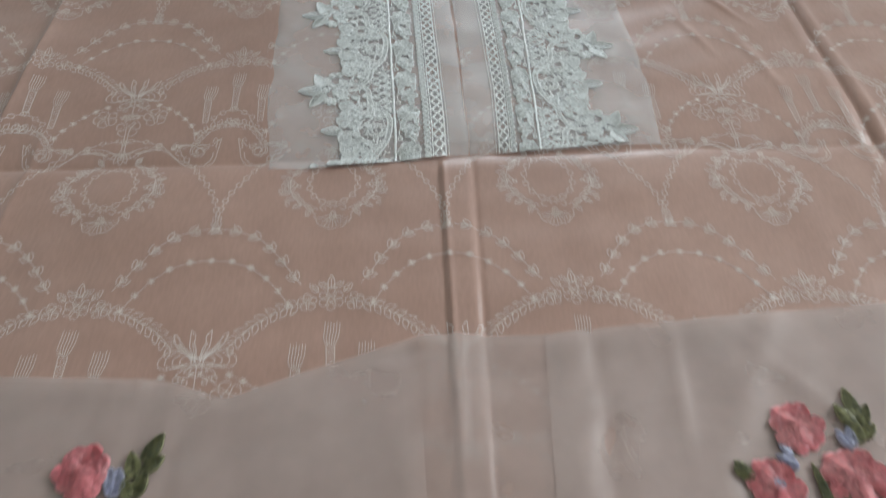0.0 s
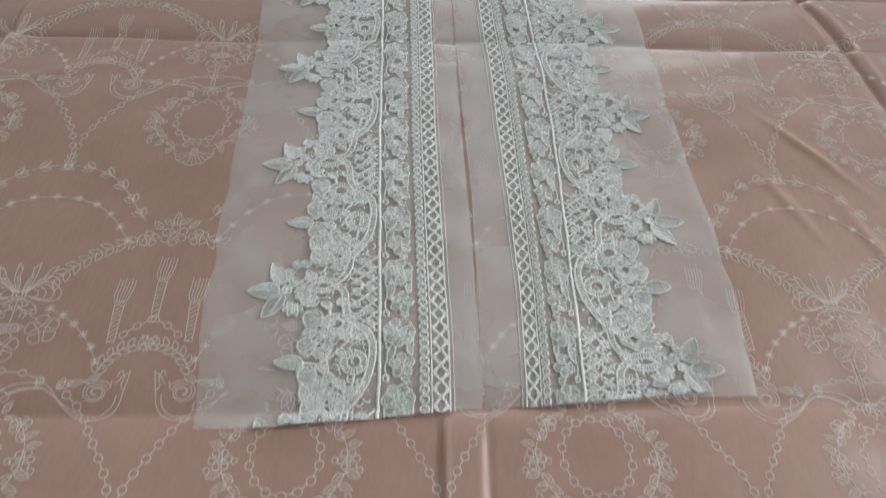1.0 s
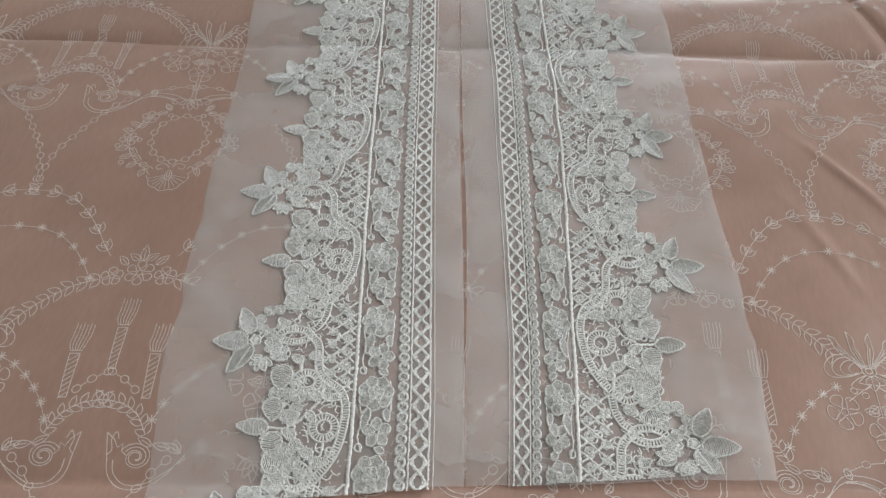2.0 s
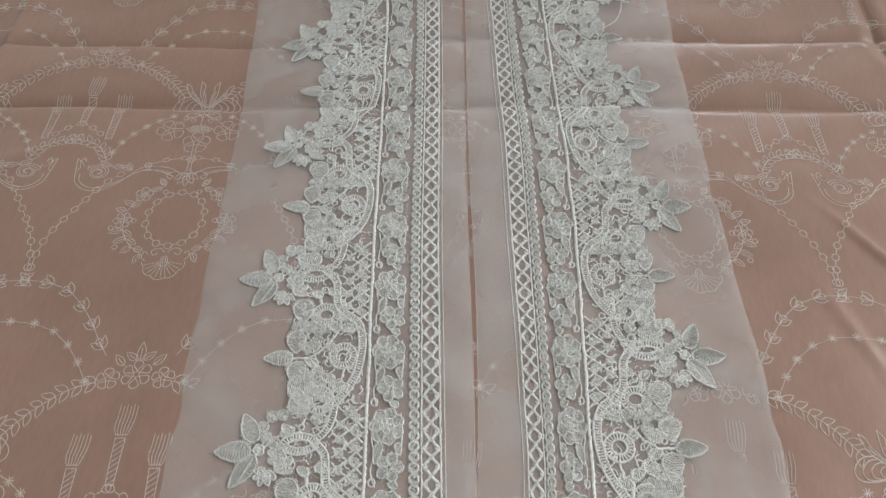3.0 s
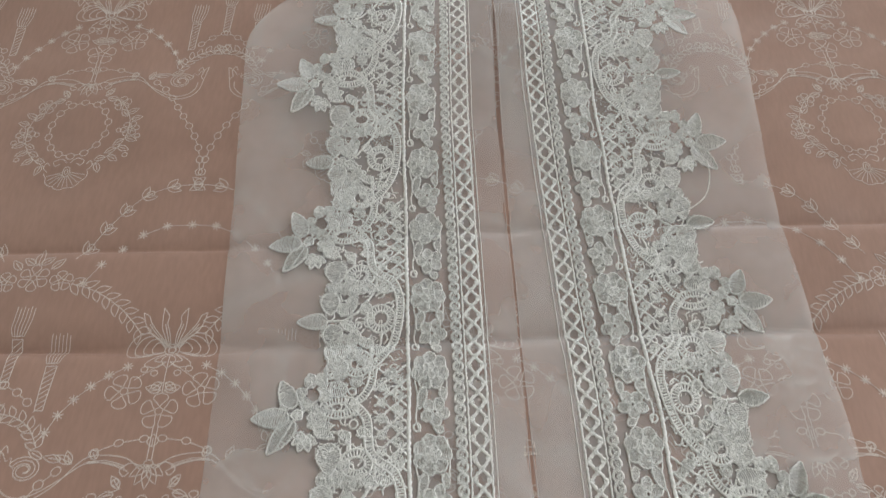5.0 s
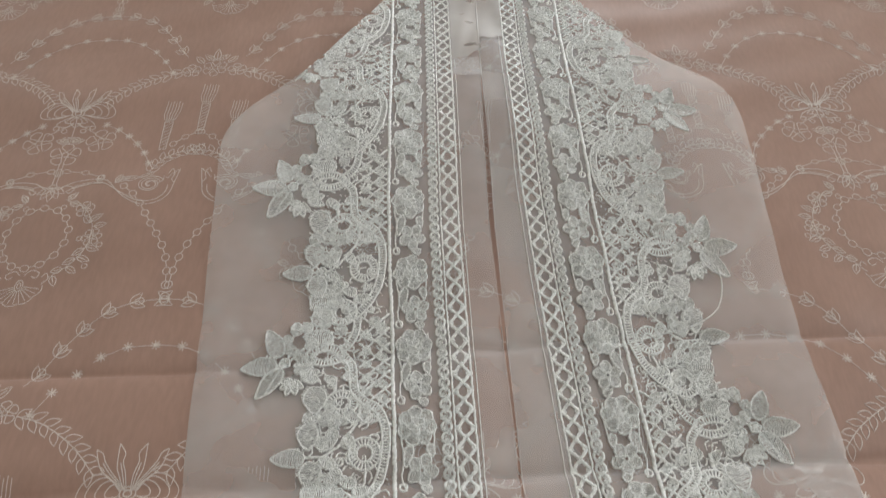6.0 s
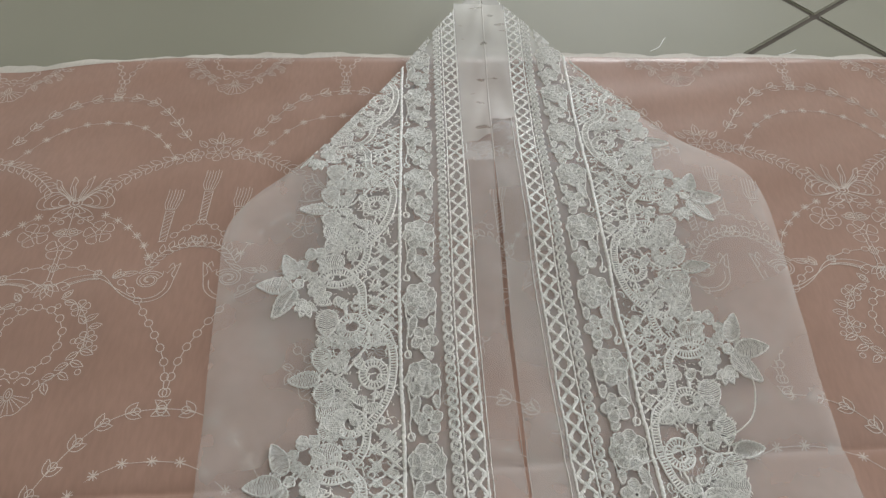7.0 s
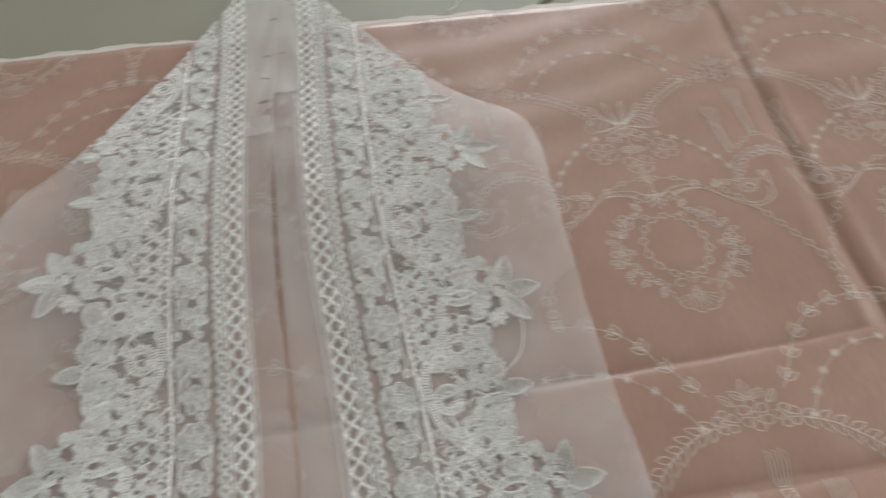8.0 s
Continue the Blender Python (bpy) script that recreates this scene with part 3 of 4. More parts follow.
def scroll(k, sg):
    outer = [(0.004, 0.0885), (0.012, 0.0945), (0.024, 0.0965), (0.0345, 0.0945), (0.046, 0.0815), (0.058, 0.0735), (0.069, 0.0735), (0.0768, 0.080), (0.0792, 0.0905), (0.0812, 0.1025)]
    inner = [(0.010, 0.0875), (0.020, 0.0915), (0.0325, 0.0925), (0.045, 0.0835), (0.058, 0.0758), (0.068, 0.0760), (0.0742, 0.0815), (0.0755, 0.088)]
    lip = [(0.0812, 0.1025), (0.0765, 0.0985), (0.0742, 0.0945), (0.0715, 0.0965), (0.0715, 0.0925), (0.0690, 0.0905)]
    for path in (outer, inner):
        k.stroke(smooth_path([(sg * a, b) for a, b in path], 4), TW, TH)
    k.stroke([(sg * a, b) for a, b in lip], TW, TH)
    spiral = [(0.0715, 0.0930)]
    for i in range(26):
        a = 0.6 + 0.42 * i
        r = 0.0092 * (1 - i / 31)
        spiral.append((0.0635 - r * math.cos(a + math.pi), 0.0895 + 0.85 * r * math.sin(a)))
    for f in (1.0, 0.74):
        k.stroke([(sg * (0.0635 + (a - 0.0635) * f), 0.0895 + (b - 0.0895) * f) for a, b in spiral], TW, TH)
    k.leaf_line(sg * 0.0560, 0.0955, 0.5 if sg > 0 else math.pi - 0.5, 0.0095, 0.0040, TW, TH)
    k.stroke(smooth_path([(sg * 0.0792, 0.0905), (sg * 0.0770, 0.0935), (sg * 0.0782, 0.0985), (sg * 0.0760, 0.1030), (sg * 0.0742, 0.0990)], 4), TW, TH)
    for u, v, t, l in ((0.040, 0.0925, 0.45, 0.011), (0.041, 0.092, 1.2, 0.008), (0.046, 0.0945, 0.2, 0.010), (0.028, 0.0945, 1.0, 0.006)):
        k.leaf_line(sg * u, v, t if sg > 0 else math.pi - t, l, 0.0042, TW, TH)
    for d in (0.001, 0.002):
        k.stroke(smooth_path([(sg * 0.012, 0.0915 - d), (sg * 0.022, 0.0945 - d), (sg * 0.032, 0.0942 - d)], 4), TW * 0.8, TH)


def bead_chain(k, sg):
    pts = smooth_path([(sg * a, b) for a, b in ((0.047, 0.0885), (0.0565, 0.0790), (0.0645, 0.0662), (0.0705, 0.0565), (0.0765, 0.0465), (0.082, 0.0360), (0.0858, 0.0240), (0.0872, 0.0105))], 5)
    beads(k, pts, 0.0027, 0.0023, 0.0097)


def arch(k):
    k.ring(0, 0.2722, 0.0026, 0.0022, TW, TH, 0, 10)
    for sg in (-1, 1):
        pts = smooth_path([(sg * a, b) for a, b in ((0.003, 0.2722), (0.017, 0.2702), (0.032, 0.2632), (0.043, 0.2525), (0.053, 0.2390), (0.060, 0.2275), (0.0665, 0.2185))], 5)
        q, ang = resample(pts, 0.0056)
        k.stroke(q, TW * 0.8, TH)
        for i, (p, a) in enumerate(zip(q, ang)):
            if i % 3 == 2:
                k.ring(p[0], p[1], 0.0027, 0.0022, TW, TH, a, 9)
            elif i % 3 == 0:
                for d in (-0.55, 0.55):
                    k.leaf_line(p[0], p[1], a + math.pi + d, 0.0092, 0.0042, TW, TH, False)


def flower_trio(k):
    k.flower_line(0.0882, 0.2055, 0.0088, 6, math.pi / 2, TW, TH)
    for sg in (-1, 1):
        k.flower_line(0.0882 + sg * 0.0168, 0.2030, 0.0066, 5, 0.4, TW, TH)
        k.leaf_line(0.0882 + sg * 0.009, 0.2115, math.pi / 2 - sg * 0.75, 0.010, 0.0046, TW, TH)
        k.leaf_line(0.0882 + sg * 0.002, 0.215, math.pi / 2 - sg * 0.95, 0.009, 0.0045, TW, TH)
    k.leaf_line(0.0882, 0.2145, math.pi / 2, 0.0125, 0.0052, TW, TH)


def star_arc(k):
    stars(k, smooth_path([(-0.058, 0.201), (-0.0505, 0.2135), (-0.040, 0.2265), (-0.022, 0.2395), (0, 0.2425), (0.022, 0.2395), (0.040, 0.2265), (0.0505, 0.2135), (0.058, 0.201)], 5), 0.0152)


def star_chain(k, sg):
    stars(k, smooth_path([(sg * 0.022, 0.1475), (sg * 0.034, 0.1405), (sg * 0.0445, 0.1310), (sg * 0.053, 0.1205), (sg * 0.0585, 0.1095)], 5), 0.0108)


def garland(k, sg):
    pts = smooth_path([(sg * a, b) for a, b in ((0.0645, 0.2008), (0.052, 0.1968), (0.040, 0.1895), (0.0295, 0.1810), (0.0205, 0.1705))], 5)
    vine(k, pts, 0.0076, 0.0088, 0.0042)


def fork(k, u, top, tall=0.047):
    neck, foot = top - 0.0185, top - tall
    lean = 0.0012
    for i in range(6):
        a = (i - 2.5) * 0.00185
        k.stroke(smooth_path([(u + lean + a * 1.1, top - 0.0012 * (i % 2)), (u + lean * 0.7 + a * 1.12, top - 0.008), (u + a * 1.05, top - 0.0135), (u + a * 0.72, neck)], 4), TW * 0.8, TH)
    for d in (0.0, 0.0018):
        k.stroke([(u - 0.0032, neck - d), (u + 0.0032, neck - d)], TW, TH)
    for sg in (-1, 1):
        k.stroke([(u + sg * 0.0030, neck - 0.002), (u + sg * 0.0022, foot)], TW, TH)
    n = 8
    for i in range(n):
        b = neck - 0.004 - (neck - foot - 0.006) * i / (n - 1)
        k.stroke([(u - 0.0027, b - 0.0026), (u + 0.0027, b + 0.0016)], TW * 0.9, TH)
    k.stroke([(u - 0.0022, foot), (u + 0.0022, foot)], TW, TH)


def festoon(k):
    c = 0.0882
    vine(k, smooth_path([(c - 0.0275, 0.1015), (c - 0.0215, 0.1120), (c - 0.011, 0.1190), (c, 0.1208)], 5), 0.0062, 0.0072, 0.0036)
    vine(k, smooth_path([(c + 0.0275, 0.1015), (c + 0.0215, 0.1120), (c + 0.011, 0.1190), (c, 0.1208)], 5), 0.0062, 0.0072, 0.0036)
    k.ring(c, 0.1215, 0.0026, 0.0026, TW, TH, 0, 10)
    for sg in (-1, 1):
        beads(k, [(c + sg * 0.001, 0.1378), (c + sg * 0.0095, 0.1330), (c + sg * 0.0165, 0.1270)], 0.0026, 0.0022, 0.0095)


random.seed(5)
MOTIFS = [("wreath_motif", wreath), ("palmette_motif", palmette), ("crown_motif", crown), ("bouquet_motif", bouquet), ("bow_motif", bow),
          ("leaf_arch", arch), ("flower_trio", flower_trio), ("star_arc", star_arc), ("leaf_festoon", festoon)]
SIDES = [("scroll_motif", scroll), ("bead_chain", bead_chain), ("star_chain", star_chain), ("leaf_garland", garland)]
for r in range(-1, 4):
    for c in range(-4, 5):
        s = c + (0.5 if r % 2 == 0 else 0.0)
        if abs(s) > 3.3:
            continue
        settle = settle_cell(s, r)
        draws = [(n, (lambda k, d=d: d(k))) for n, d in MOTIFS]
        draws += [(n, (lambda k, d=d, g=g: d(k, g))) for n, d in SIDES for g in (-1, 1)]
        draws += [("fork_motif", (lambda k, u=u, t=t: fork(k, u, t))) for u, t in ((0.0882, 0.1865), (0.0650, 0.1690), (0.1118, 0.1690))]
        for name, draw in draws:
            k = Sketch()
            draw(k)
            if r == -1 and max(p[1] for p in k.v) < 0.10:
                continue
            k.build(name, settle, M_THREAD, fabric, cut=cut_hem)


# ---- neckline panel ----
panel = tagged(new("neckline_panel"), "sheer white organza neckline panel with two white lace trims", "neckline panel")
OUT_L = [(-0.145, 0.405), (-0.151, 0.44), (-0.156, 0.475), (-0.159, 0.52), (-0.162, 0.59), (-0.1645, 0.64), (-0.1665, 0.68), (-0.171, 0.75), (-0.178, 0.825), (-0.182, 0.885), (-0.1855, 0.965), (-0.1870, 0.985), (-0.1875, 0.997), (-0.183, 1.008), (-0.139, 1.064), (-0.089, 1.145), (-0.042, 1.250), (-0.030, 1.262)]
OUT_R = [(0.188, 0.443), (0.189, 0.50), (0.1885, 0.535), (0.184, 0.586), (0.179, 0.63), (0.175, 0.69), (0.171, 0.74), (0.168, 0.79), (0.163, 0.85), (0.160, 0.90), (0.158, 0.94), (0.156, 0.985), (0.1555, 1.03), (0.1525, 1.047), (0.142, 1.058), (0.102, 1.090), (0.048, 1.169), (-0.004, 1.254), (-0.012, 1.262)]
SLIT = [(0.0215, 0.42), (0.018, 0.476), (0.015, 0.543), (0.0100, 0.615), (0.004, 0.69), (0.0015, 0.723), (-0.0025, 0.788), (-0.0080, 0.87), (-0.0130, 0.93), (-0.0150, 0.99), (-0.0168, 1.04), (-0.0185, 1.11), (-0.021, 1.262)]
GAPE = [(0.42, 0.0004), (0.53, 0.0010), (0.58, 0.0019), (0.66, 0.0017), (0.74, 0.0008), (0.84, 0.0009), (0.92, 0.0018), (1.00, 0.0016), (1.05, 0.0003), (1.262, 0.0002)]
SLIT_L = [(x - np.interp(y, *zip(*GAPE)), y) for x, y in SLIT]
SLIT_R = [(x + np.interp(y, *zip(*GAPE)), y) for x, y in SLIT]
IN_L = [(0.0035, 0.40), (0.000, 0.469), (-0.005, 0.532), (-0.0148, 0.66), (-0.0195, 0.74), (-0.0268, 0.85), (-0.0325, 0.93), (-0.0382, 1.087), (-0.045, 1.26)]
IN_R = [(0.048, 0.40), (0.0465, 0.435), (0.0455, 0.50), (0.0415, 0.56), (0.0335, 0.66), (0.0272, 0.75), (0.0215, 0.80), (0.0170, 0.85), (0.0060, 0.953), (0.0002, 1.075), (-0.003, 1.26)]


def along(line, y):
    p = np.array(line)
    ys = np.linspace(p[0, 1], p[-1, 1], 240)
    xs = np.interp(ys, p[:, 1], p[:, 0])
    ker = np.hanning(17)
    xs = np.convolve(np.pad(xs, 8, mode="edge"), ker / ker.sum(), "valid")
    return np.interp(y, ys, xs)


def rest(x, y):
    """Height of the organza: it follows the cloth and lifts a little towards the folded neck."""
    up = sstep(0.86, 1.00, y) * (1 - 0.68 * sstep(1.00, 1.17, y))
    return 0.8 * lie(x, np.minimum(y, 1.12)) + 0.0014 + 0.017 * up + 0.0006 * np.sin(60 * x + 20 * y) * up + 0.0005 * np.sin(75 * x - 40 * y + 2 * np.sin(30 * y)) + 0.0004 * np.sin(95 * y + 3 * np.sin(40 * x))


def foot_line(x):
    return np.interp(x, [-0.2, -0.146, -0.087, 0.0, 0.187, 0.25], [0.401, 0.405, 0.4095, 0.4235, 0.442, 0.447]) + 0.0006 * np.sin(60 * x)


def lay_between(left, right):
    def lay(a, b):
        y = 0.40 + (1.262 - 0.40) * b
        xl, xr = along(left, y), along(right, y)
        x = xl + (xr - xl) * a
        y = y + (foot_line(x) - 0.40) * np.clip(1 - b * 6, 0, 1)
        y = np.maximum(y, foot_line(x))
        edge = np.minimum(a, 1 - a)
        z = rest(x, y) - 0.0012 * np.exp(-edge / 0.02)
        return x, y, z
    return lay


left_sheet = sheet("organza_sheet", 430, 60, lay_between(OUT_L, SLIT_L), M_ORGANZA, panel, "sheer white organza half")
right_sheet = sheet("organza_sheet", 430, 60, lay_between(SLIT_R, OUT_R), M_ORGANZA, panel, "sheer white organza half")


def lay_facing(left, right, foot, top, up, slope=0.0):
    def lay(a, b):
        y = foot + (top - foot) * b + slope * (a - 0.5) * (1 - b) + 0.0012 * np.sin(9 * a) * (1 - b)
        xl, xr = along(left, y), along(right, y)
        x = xl + (xr - xl) * a
        return x, y, rest(x, y) + up + 0.0005 * np.sin(70 * y + 3 * np.sin(120 * x)) * np.sin(90 * x)
    return lay


sheet("neck_facing", 60, 16, lay_facing(IN_L, SLIT, 1.076, 1.25, 0.0020, 0.010), M_FACING, panel, "doubled organza facing at the neck")
sheet("neck_facing", 60, 16, lay_facing(SLIT, IN_R, 1.100, 1.25, 0.0018, 0.004), M_FACING, panel, "doubled organza facing at the neck")
sheet("facing_tab", 16, 16, lay_facing(IN_L, SLIT, 1.053, 1.074, 0.0018), M_ORGANZA, panel, "small folded organza tab under the facing")
k = Sketch()
ys = np.linspace(1.05, 1.25, 60)
k.stroke(np.stack([along(SLIT, ys), ys], 1), 0.0012, 0.0005)
k.build("facing_seam", lambda x, y, c: np.stack([x, y, rest(x, y) + 0.0027 + c], 1), M_FACING, panel, "fine seam down the facing")
sheet("placket", 200, 24, lay_facing(IN_L, SLIT_L, 0.436, 0.74, 0.0017), M_PLACKET, panel, "turned under organza placket")
sheet("placket", 420, 24, lay_facing(SLIT_R, IN_R, 0.438, 1.098, 0.0017), M_PLACKET, panel, "turned under organza placket")
for line, side in ((SLIT_L, -1), (SLIT_R, 1)):
    k = Sketch()
    ys = np.linspace(0.44, 1.06, 160)
    k.stroke(np.stack([along(line, ys), ys], 1), 0.0007, 0.0003)
    k.build("slit_hem", lambda x, y, c: np.stack([x, y, rest(x, y) + 0.0003 + c], 1), M_ORGANZA, panel)


def cut_neck(w):
    return [((-0.138, 1.064), (-0.887, 0.462)), ((0.101, 1.090), (0.84, 0.543)), ((-0.05, 0.4150), (0.13, -1.0))]


def cord_at(side, y):
    """How far the heavy cord runs from the inner edge."""
    return 0.0432 + 0 * y if side < 0 else np.interp(y, [0.48, 0.54, 0.66], [0.0355, 0.0370, 0.0435])


def settle_lace(line, side, w0):
    """(q, w): out from the inner edge, and along it from w0."""
    def settle(q, w, c):
        y0 = w0 + w
        qc, qt = cord_at(side, y0), 0.1255 if side < 0 else 0.1215
        q = np.where(q <= 0.0462, q * qc / 0.0462, qc + (q - 0.0462) * (qt - qc) / 0.0826)
        x0 = along(line, y0)
        dx = (along(line, y0 + 0.004) - along(line, y0 - 0.004)) / 0.008
        l = np.sqrt(1 + dx * dx)
        x, y = x0 + side * q / l, y0 - side * q * dx / l
        return np.stack([x, y, rest(x, y) + 0.0002 + c], 1)
    return settle


LZ = 0.00064


def lace_sprig(k):
    k.satin(0.1110, 0.0005, 0.0, 0.0200, 0.0110, LZ * 1.2)
    k.satin(0.1080, -0.0022, -0.93, 0.0212, 0.0098, LZ * 1.2)
    k.satin(0.1090, 0.0060, 1.13, 0.0178, 0.0096, LZ * 1.3)
    for q, w, r in ((0.1052, 0.0150, 0.0034), (0.1004, 0.0208, 0.0036), (0.0948, 0.0218, 0.0034), (0.1030, 0.0088, 0.0034), (0.0985, 0.0058, 0.0036), (0.0940, 0.0020, 0.0036)):
        lace_floret(k, q, w, r)
    k.cord([(0.1160, -0.0165), (0.1080, -0.0010), (0.1010, 0.0055), (0.0955, 0.0100)], 0.0013, LZ * 1.2)
    k.cord(smooth_path([(0.1120, 0.0005), (0.1070, 0.0030), (0.1030, 0.0075), (0.1045, 0.0130)], 4), 0.0014, LZ)
    k.rosette(0.1065, 0.0015, 0.0030, 5, 0.2, LZ * 1.1, 0.0003)
    k.rosette(0.0985, 0.0000, 0.0024, 4, 0.2, LZ)


def lace_blossom(k):
    for a, l in ((-2.6, 0.0075), (-1.9, 0.0080), (-1.2, 0.0080), (-0.5, 0.0075), (0.2, 0.0068)):
        k.satin(0.1015, -0.0110, a, l, 0.0042, LZ, 0.0, 0.0012)
    for a, l in ((2.9, 0.0100), (3.5, 0.0105), (2.3, 0.0085)):
        k.satin(0.0965, -0.0075, a, l, 0.0056, LZ, 0.0, 0.0012)


def lace_round_leaf(k, q, w, a, l, wd):
    k.satin(q, w, a, l * 1.1, wd * 1.12, LZ * 1.1, 0.0, 0.0012)


def lace_bud(k):
    k.rosette(0.1005, 0.0230, 0.0028, 5, 0.3, LZ)
    k.rosette(0.0945, 0.0225, 0.0032, 5, 0.9, LZ)
    k.cord([(0.1040, 0.0140), (0.1005, 0.0200)], 0.0011, LZ)
    k.satin(0.0800, 0.0150, 0.10, 0.0165, 0.0090, LZ * 1.1, 0.0, 0.0012)


def lace_single_leaf(k):
    k.satin(0.0925, -0.0545, 0.03, 0.0175, 0.0088, LZ * 1.2)
    k.cord([(0.0925, -0.0545), (0.0830, -0.0545), (0.0760, -0.0500), (0.0700, -0.0430)], 0.0016, LZ)
    k.cord([(0.0830, -0.0545), (0.0770, -0.0600), (0.0700, -0.0670)], 0.0016, LZ)


def lace_ring(k, q, w, rq, rw, turn=0.0):
    n = 30
    c, s = math.cos(turn), math.sin(turn)
    pts = []
    for i in range(n + 1):
        a = 2 * math.pi * i / n
        u, v = rq * math.cos(a), rw * math.sin(a)
        pts.append((q + c * u - s * v, w + s * u + c * v))
    k.ladder(pts, 0.0040, LZ, 0.0002, 0.0017, 0.0013)


def lace_scrollwork(k):
    k.ladder(smooth_path([(0.0655, 0.0270), (0.0668, 0.0180), (0.0705, 0.0110), (0.0752, 0.0072)], 6), 0.0036, LZ, 0.0003, 0.0016, 0.0012)
    k.ladder(smooth_path([(0.0745, 0.0048), (0.0690, -0.0020), (0.0680, -0.0120), (0.0668, -0.0195), (0.0620, -0.0250), (0.0545, -0.0305), (0.0508, -0.0405), (0.0510, -0.0530), (0.0540, -0.0660), (0.0610, -0.0775), (0.0700, -0.0860)], 6), 0.0040, LZ, 0.0003, 0.0016, 0.0013)


BARS = [(0.0642, -0.0235, 0.0646, -0.0365, 0.0024), (0.0672, -0.0660, 0.0670, -0.0820, 0.0026), (0.0782, -0.0090, 0.0778, -0.0185, 0.0024),
        (0.0700, -0.0430, 0.0655, -0.0370, 0.0018), (0.0610, -0.0620, 0.0625, -0.0700, 0.0016)]
FLORETS = [(0.0905, -0.0335, 0.0042), (0.0835, -0.0335, 0.0040), (0.0780, -0.0355, 0.0042), (0.0725, -0.0345, 0.0036), (0.0785, -0.0430, 0.0038),
           (0.0770, -0.0735, 0.0046), (0.0830, -0.0665, 0.0042), (0.0840, -0.0470, 0.0038), (0.0805, -0.0265, 0.0032), (0.0720, -0.0790, 0.0034),
           (0.0845, 0.0240, 0.0036), (0.0750, 0.0195, 0.0036), (0.0800, -0.0770, 0.0034), (0.0560, -0.0880, 0.0034), (0.0980, -0.0040, 0.0028), (0.0925, 0.0110, 0.0030)]


def lace_bar(k, a, b, c, d, wide):
    k.cord([(a, b), (c, d)], wide, LZ)


def lace_floret(k, q, w, r):
    t = q * 900
    for i in range(5):
        a = t + i * 2 * math.pi / 5
        k.satin(q + 0.2 * r * math.cos(a), w + 0.2 * r * math.sin(a), a, r * 1.0, r * 0.95, LZ * 1.1, 0.0, 0.0010, False, 1.3)
    k.ring(q, w, r * 0.22, r * 0.22, 0.0009, LZ, 0, 7, LZ * 0.7)


def lace_hatch(k):
    """A lattice of whipped bars with a small floret in each cell."""
    for i in range(7):
        w = 0.0285 - i * 0.0088
        k.cord([(0.0475, w), (0.0650, w - 0.0150)], 0.0016, LZ * 1.1)
        k.cord([(0.0475, w - 0.0150), (0.0650, w)], 0.0014, LZ * 0.9)
    for i in range(6):
        for q, dw in ((0.0520, 0.0), (0.0608, -0.0044)):
            t = random.uniform(0, 6)
            for j in range(4):
                k.satin(q, 0.0200 - i * 0.0088 + dw, t + j * math.pi / 2, 0.0034, 0.0028, LZ * 0.9, 0.0, 0.0010, False, 1.2)


def lace_filling(k):
    """Fine bars, curls and small rings that tie the motifs together."""
    for i in range(26):
        k.ring(random.uniform(0.056, 0.092), random.uniform(-0.086, 0.026), random.uniform(0.0016, 0.0028), random.uniform(0.0016, 0.0026), 0.0011, LZ * 0.9, i, 9)
    for i in range(130):
        q, w, a = random.uniform(0.050, 0.090), random.uniform(-0.086, 0.028), random.uniform(0, 6.28)
        k.cord(smooth_path([(q, w), (q + 0.003 * math.cos(a), w + 0.003 * math.sin(a)), (q + 0.0055 * math.cos(a + 0.7), w + 0.0055 * math.sin(a + 0.7))], 3), 0.0010, LZ * 0.8)
    # stray fibres on top
    for i in range(260):
        q, w, a, l = random.uniform(0.048, 0.090), random.uniform(-0.086, 0.028), random.uniform(0, 6.28), random.uniform(0.0008, 0.0020)
        k.stroke([(q, w), (q + l * math.cos(a), w + l * math.sin(a))], 0.0005, LZ * 0.5, False, LZ * 0.7)


def lace_rose(k):
    t = random.uniform(0, 6)
    for i in range(7):
        a = t + i * 2 * math.pi / 7
        k.satin(0.0335 + 0.0034 * math.cos(a), 0.0034 * math.sin(a), a, 0.0076, 0.0078, LZ * 1.2, 0.0, 0.0010, True, 1.35)
    for i in range(5):
        a = t + 0.4 + i * 2 * math.pi / 5
        k.satin(0.0335, 0.0, a, 0.0050, 0.0040, LZ * 1.0, LZ * 0.8, 0.0010, True, 1.2)
    k.ring(0.0335, 0.0, 0.0012, 0.0012, 0.0009, LZ, 0, 8, LZ * 1.6)
    for i in range(44):
        a, r = random.uniform(0, 6.28), random.uniform(0.002, 0.0095)
        c, d = math.cos(a), math.sin(a)
        k.stroke([(0.0335 + r * c, r * d), (0.0335 + (r + 0.0018) * c, (r + 0.0018) * d)], 0.0005, LZ * 0.6, False, LZ * 0.7)


